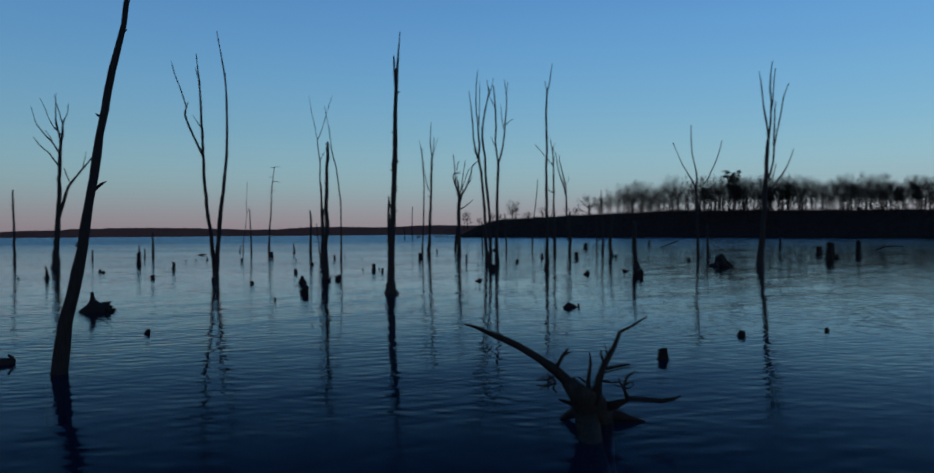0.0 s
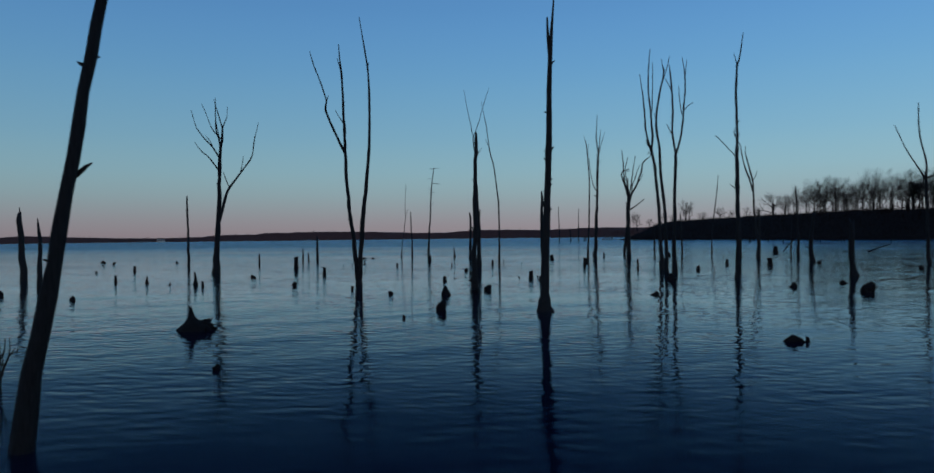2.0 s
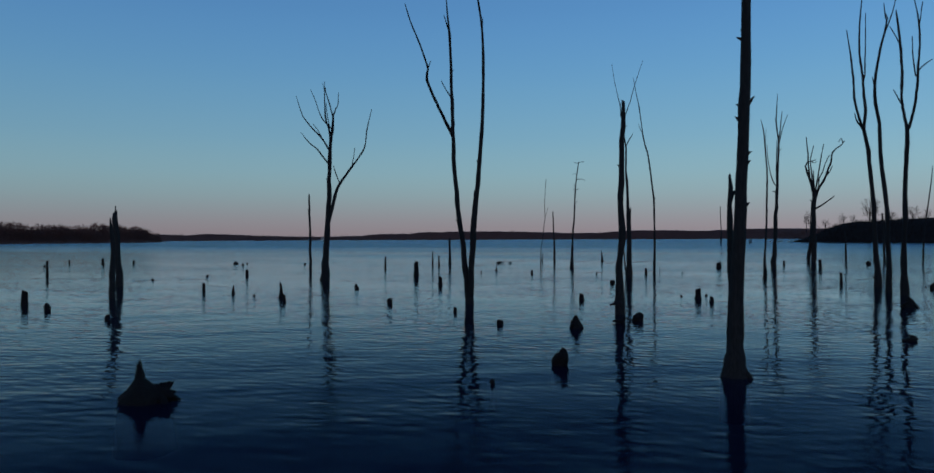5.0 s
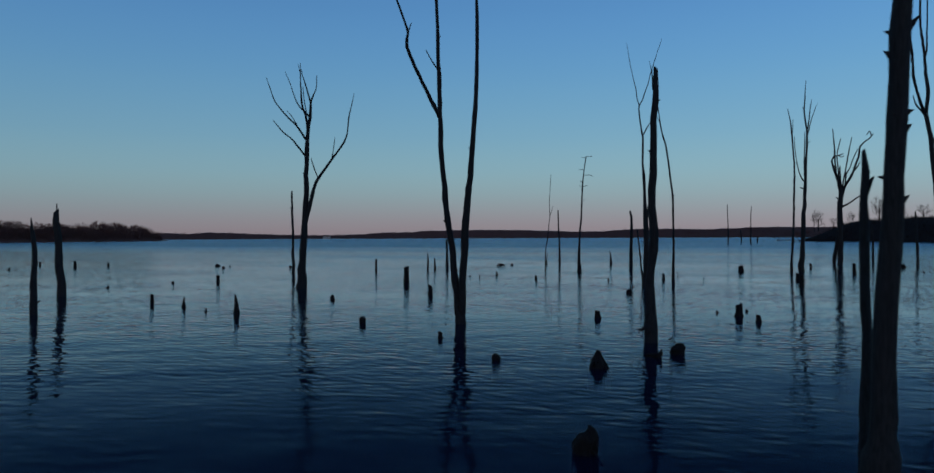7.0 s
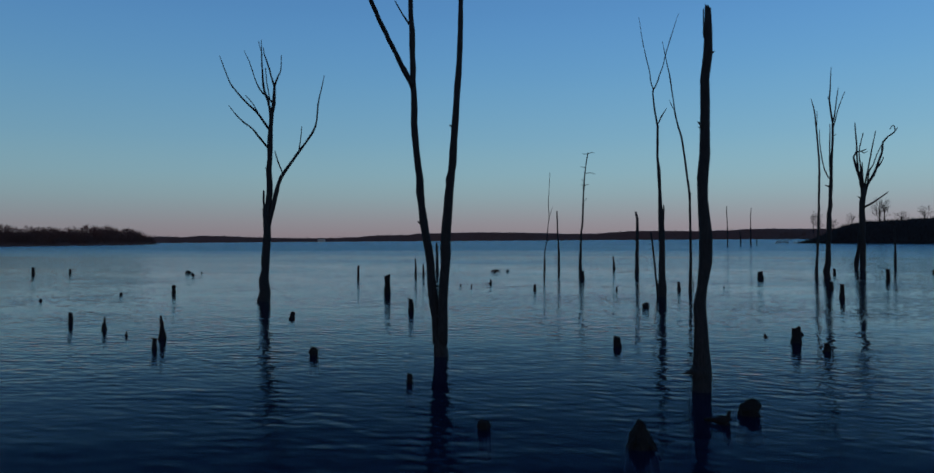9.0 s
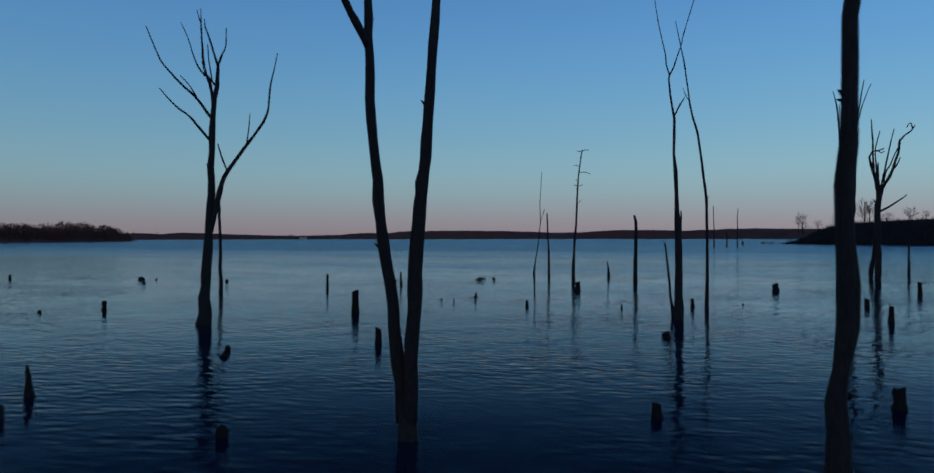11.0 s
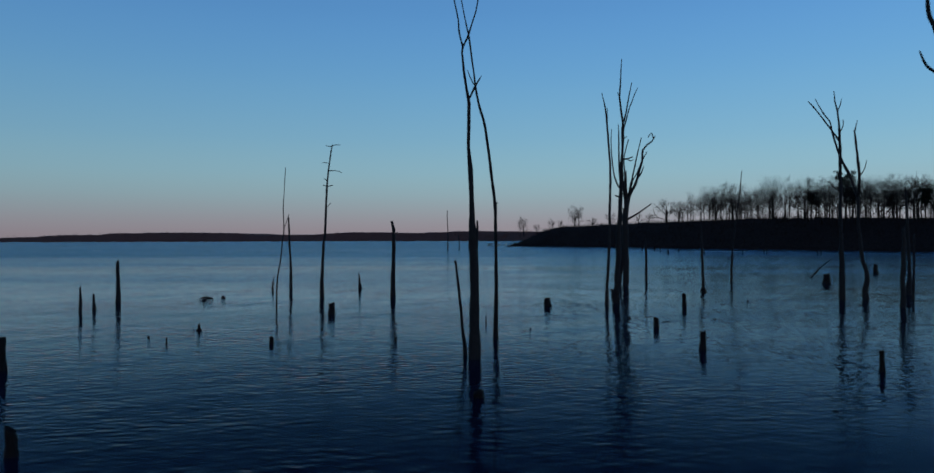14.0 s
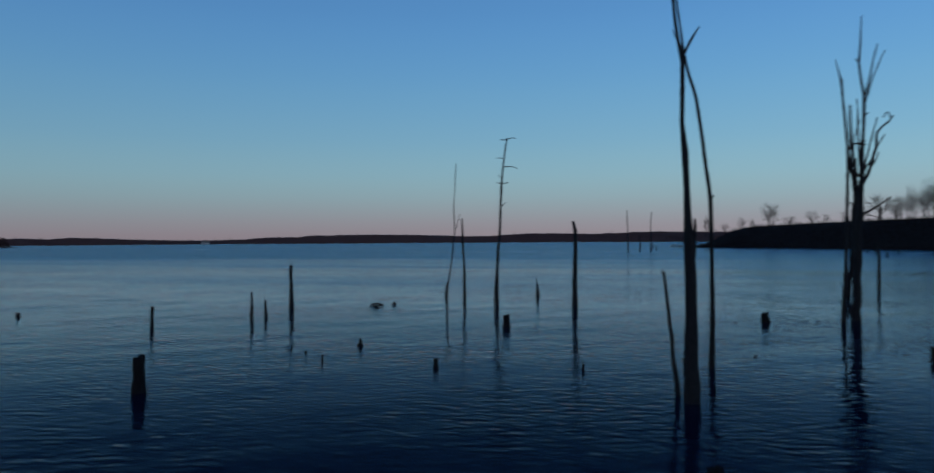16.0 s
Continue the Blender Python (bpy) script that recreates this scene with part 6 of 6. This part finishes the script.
stem(tree, "trunk", [(0.00, 0.00, 0.00, 0.237), (0.01, -0.00, 6.41, 0.190), (-0.21, -0.00, 12.34, 0.154), (-0.20, -0.00, 15.43, 0.131)], "taper")
tree = dead_tree("thin_snag", "thin dead sapling far out in the water", -24.37, 324.97, 2.4)
stem(tree, "trunk", [(0.00, 0.00, 0.00, 0.236), (0.01, -0.00, 6.38, 0.189), (0.02, -0.00, 11.11, 0.154), (0.27, -0.00, 14.42, 0.130)], "taper")
tree = dead_tree("thin_snag", "short thin dead stem far out in the water", -29.36, 342.12, 3.2)
stem(tree, "trunk", [(0.00, -0.00, 0.00, 0.251), (0.01, 0.00, 2.76, 0.226), (-0.24, -0.00, 5.27, 0.176)], "taper")
tree = dead_tree("driftwood_branch", "two driftwood sticks floating together on the water", -32.45, 88.50, 22.8)
stem(tree, "log", [(-0.56, 0.00, 0.03, 0.040), (-0.28, 0.00, 0.13, 0.056), (0.02, 0.00, 0.16, 0.060), (0.26, 0.00, 0.10, 0.035)], "taper")
stem(tree, "log", [(-0.42, -0.30, -0.03, 0.040), (-0.12, -0.30, 0.05, 0.055), (0.16, -0.28, 0.08, 0.052), (0.36, -0.26, 0.05, 0.030)], "taper")
tree = dead_tree("driftwood_branch", "short driftwood branch poking out of the water", -31.78, 89.62, 22.1)
stem(tree, "log", [(-0.12, -0.00, 0.00, 0.044), (0.00, 0.00, 0.12, 0.088), (0.16, -0.00, -0.01, 0.044)], "taper")
tree = dead_tree("leaning_stick", "thin broken stick slanting out of the water", 20.36, 115.08, -23.6)
stem(tree, "log", [(-0.11, -0.00, 0.00, 0.068), (0.33, 0.00, 0.52, 0.074), (0.92, -0.00, 1.21, 0.068), (1.67, 0.00, 1.90, 0.047)], "taper")
tree = dead_tree("driftwood_branch", "long bent driftwood branch lying at the water surface", 51.57, 87.77, -30.4)
stem(tree, "log", [(-1.27, 0.00, 0.00, 0.076), (-0.50, -0.00, 0.37, 0.076), (0.63, 0.00, 0.52, 0.068), (1.62, 0.00, 0.45, 0.051)], "taper")
stem(tree, "log", [(-0.76, 0.00, 0.07, 0.063), (-0.38, 0.00, 0.58, 0.063), (-0.25, 0.00, 0.87, 0.046)], "taper")
tree = dead_tree("leaning_stick", "thin broken stick slanting out of the water", 29.95, 110.17, -15.2)
stem(tree, "log", [(-0.18, -0.00, 0.00, 0.114), (0.88, -0.00, 0.45, 0.104), (2.38, 0.00, 1.00, 0.076)], "taper")

# ---- stumps ----
stump("knob", -6.75, 29.88, 0.34, 0.34, 0)
stump("knob", -18.05, 41.35, 0.21, 0.22, 1)
stump("post", 3.83, 14.01, 0.25, 0.21, 2)
stump("mound", -8.29, 36.31, 0.42, 0.39, 3)
stump("knob", -10.84, 36.33, 0.20, 0.14, 4)
stump("post", -6.29, 48.75, 0.32, 0.46, 5)
stump("knob", 6.52, 17.01, 0.18, 0.12, 6)
stump("knob", -6.97, 39.01, 0.33, 0.25, 7)
stump("knob", 8.94, 17.81, 0.10, 0.08, 8)
stump("knob", -8.15, 18.31, 0.13, 0.10, 9)
stump("post", -13.84, 39.13, 0.16, 0.19, 10)
stump("post", -28.00, 61.43, 0.42, 1.04, 96)
stump("low", -24.46, 48.36, 0.23, 0.12, 12)
stump("low", 3.36, 23.80, 0.36, 0.13, 14)
stump("post", 3.72, 23.82, 0.10, 0.13, 94)
stump("low", 3.60, 23.76, 0.16, 0.07, 95)
stump("post", -16.22, 68.37, 0.12, 0.19, 15)
stump("post", 0.03, 62.12, 0.19, 0.68, 16)
stump("post", -10.94, 46.04, 0.24, 0.28, 17)
stump("post", -4.31, 66.47, 0.27, 0.71, 18)
stump("knob", -12.48, 58.11, 0.27, 0.21, 19)
stump("knob", -7.33, 27.49, 0.09, 0.09, 20)
stump("spike", -24.64, 42.21, 0.28, 0.74, 21)
stump("post", -25.54, 67.76, 0.08, 0.22, 22)
stump("low", -26.40, 42.30, 0.16, 0.10, 23)
stump("low", -23.83, 32.06, 0.37, 0.16, 24)
stump("low", -10.54, 72.42, 0.11, 0.08, 25)
stump("low", -27.01, 69.20, 0.13, 0.08, 26)
stump("post", -4.57, 73.27, 0.31, 0.48, 27)
stump("spike", -28.63, 43.22, 0.20, 0.44, 28)
stump("post", -12.63, 74.66, 0.07, 0.35, 29)
stump("knob", 9.38, 39.21, 0.48, 0.42, 30)
stump("knob", -25.14, 49.30, 0.18, 0.18, 31)
stump("post", -31.34, 43.91, 0.21, 0.42, 32)
stump("knob", -29.04, 33.47, 0.24, 0.26, 33)
stump("post", -21.42, 52.60, 0.29, 0.56, 34)
stump("low", 0.62, 37.12, 0.37, 0.12, 35)
stump("mound", 1.84, 47.56, 0.53, 0.39, 36)
stump("post", -12.91, 70.45, 0.23, 0.44, 37)
stump("post", -32.13, 34.56, 0.33, 0.62, 38)
stump("post", -21.40, 79.10, 0.40, 0.62, 39)
stump("post", -38.93, 74.81, 0.23, 1.03, 40)
stump("post", -40.39, 57.20, 0.27, 0.48, 41)
stump("low", 7.03, 42.11, 0.32, 0.18, 42)
stump("post", -0.70, 83.47, 0.30, 0.81, 43)
stump("low", 9.97, 44.94, 0.34, 0.15, 44)
stump("post", -5.52, 47.19, 0.20, 0.24, 45)
stump("low", -42.56, 50.35, 0.24, 0.12, 46)
stump("knob", 4.33, 87.09, 0.12, 0.12, 47)
stump("knob", -50.76, 77.50, 0.25, 0.21, 48)
stump("post", -21.13, 67.57, 0.21, 0.29, 49)
stump("mound", 17.96, 50.64, 1.52, 0.83, 50)
stump("spike", -25.83, 71.62, 0.23, 0.33, 51)
stump("knob", 3.78, 95.37, 0.38, 0.38, 52)
stump("knob", 4.22, 59.59, 0.25, 0.30, 53)
stump("spike", -30.66, 97.35, 0.20, 1.16, 54)
stump("spike", -23.76, 99.15, 0.30, 1.36, 55)
stump("low", 18.80, 60.50, 0.32, 0.21, 56)
stump("knob", -55.95, 73.76, 0.26, 0.21, 57)
stump("post", -8.99, 83.85, 0.48, 0.50, 58)
stump("post", 30.25, 59.68, 0.72, 1.47, 59)
stump("post", -54.34, 50.84, 0.22, 1.22, 60)
stump("post", 10.31, 67.02, 0.45, 0.61, 61)
stump("post", 7.33, 69.33, 0.29, 0.45, 62)
stump("knob", 32.53, 63.15, 0.47, 0.35, 63)
stump("post", 17.55, 105.45, 0.71, 0.88, 64)
stump("post", -3.74, 91.81, 0.24, 0.48, 65)
stump("knob", 14.68, 70.36, 0.24, 0.30, 66)
stump("post", 36.49, 74.17, 0.69, 0.86, 67)
stump("low", -74.02, 64.05, 0.41, 0.21, 68)
stump("post", 39.70, 72.61, 0.55, 1.45, 69)
stump("post", -72.16, 73.56, 0.29, 0.43, 70)
stump("post", -74.12, 71.08, 0.36, 0.67, 71)
stump("post", -79.68, 70.96, 0.23, 0.53, 72)
stump("post", 46.95, 107.21, 0.39, 1.52, 73)
stump("post", 31.96, 125.22, 0.54, 1.09, 74)
stump("post", 66.77, 219.27, 0.32, 0.97, 75)
stump("post", 56.23, 226.28, 0.33, 0.82, 76)
stump("post", 33.17, 234.56, 0.50, 0.99, 77)
stump("post", 42.60, 234.03, 0.50, 1.00, 78)
stump("post", 68.69, 225.62, 0.42, 0.84, 79)
stump("post", 52.53, 233.47, 0.42, 0.84, 80)
stump("post", 60.68, 240.52, 0.44, 1.06, 81)
stump("post", 38.60, 268.80, 0.49, 1.16, 82)
stump("post", 44.23, 268.38, 0.49, 0.97, 83)
stump("post", 41.50, 290.96, 0.64, 1.49, 84)
stump("post", 39.81, 304.06, 0.45, 1.34, 85)
stump("post", -23.07, 341.43, 0.50, 1.75, 86)
stump("post", -26.75, 409.95, 0.61, 2.15, 87)
stump("post", -23.09, 40.53, 0.17, 0.32, 88)
stump("low", -60.57, 77.64, 0.55, 0.20, 89)
stump("low", -59.6, 78.4, 0.30, 0.10, 90)
stump("low", -42.23, 55.01, 0.20, 0.12, 91)
stump("low", -7.15, 49.70, 0.12, 0.08, 92)
stump("low", -6.14, 50.62, 0.12, 0.08, 93)

hook = dead_tree("hooked_root_stump", "low hooked root with an upturned tip beside a dead trunk", -7.31, 38.18, 10.0)
stem(hook, "root", [(-0.30, 0.04, 0.05, 0.030), (-0.16, 0.02, 0.06, 0.045), (0.0, 0.0, 0.05, 0.085), (0.08, 0.0, 0.11, 0.055), (0.10, 0.0, 0.22, 0.015)], "taper")
stem(hook, "root", [(-0.03, 0.0, 0.06, 0.08), (0.03, 0.0, 0.0, 0.08), (0.06, 0.0, -0.25, 0.06)], "taper")
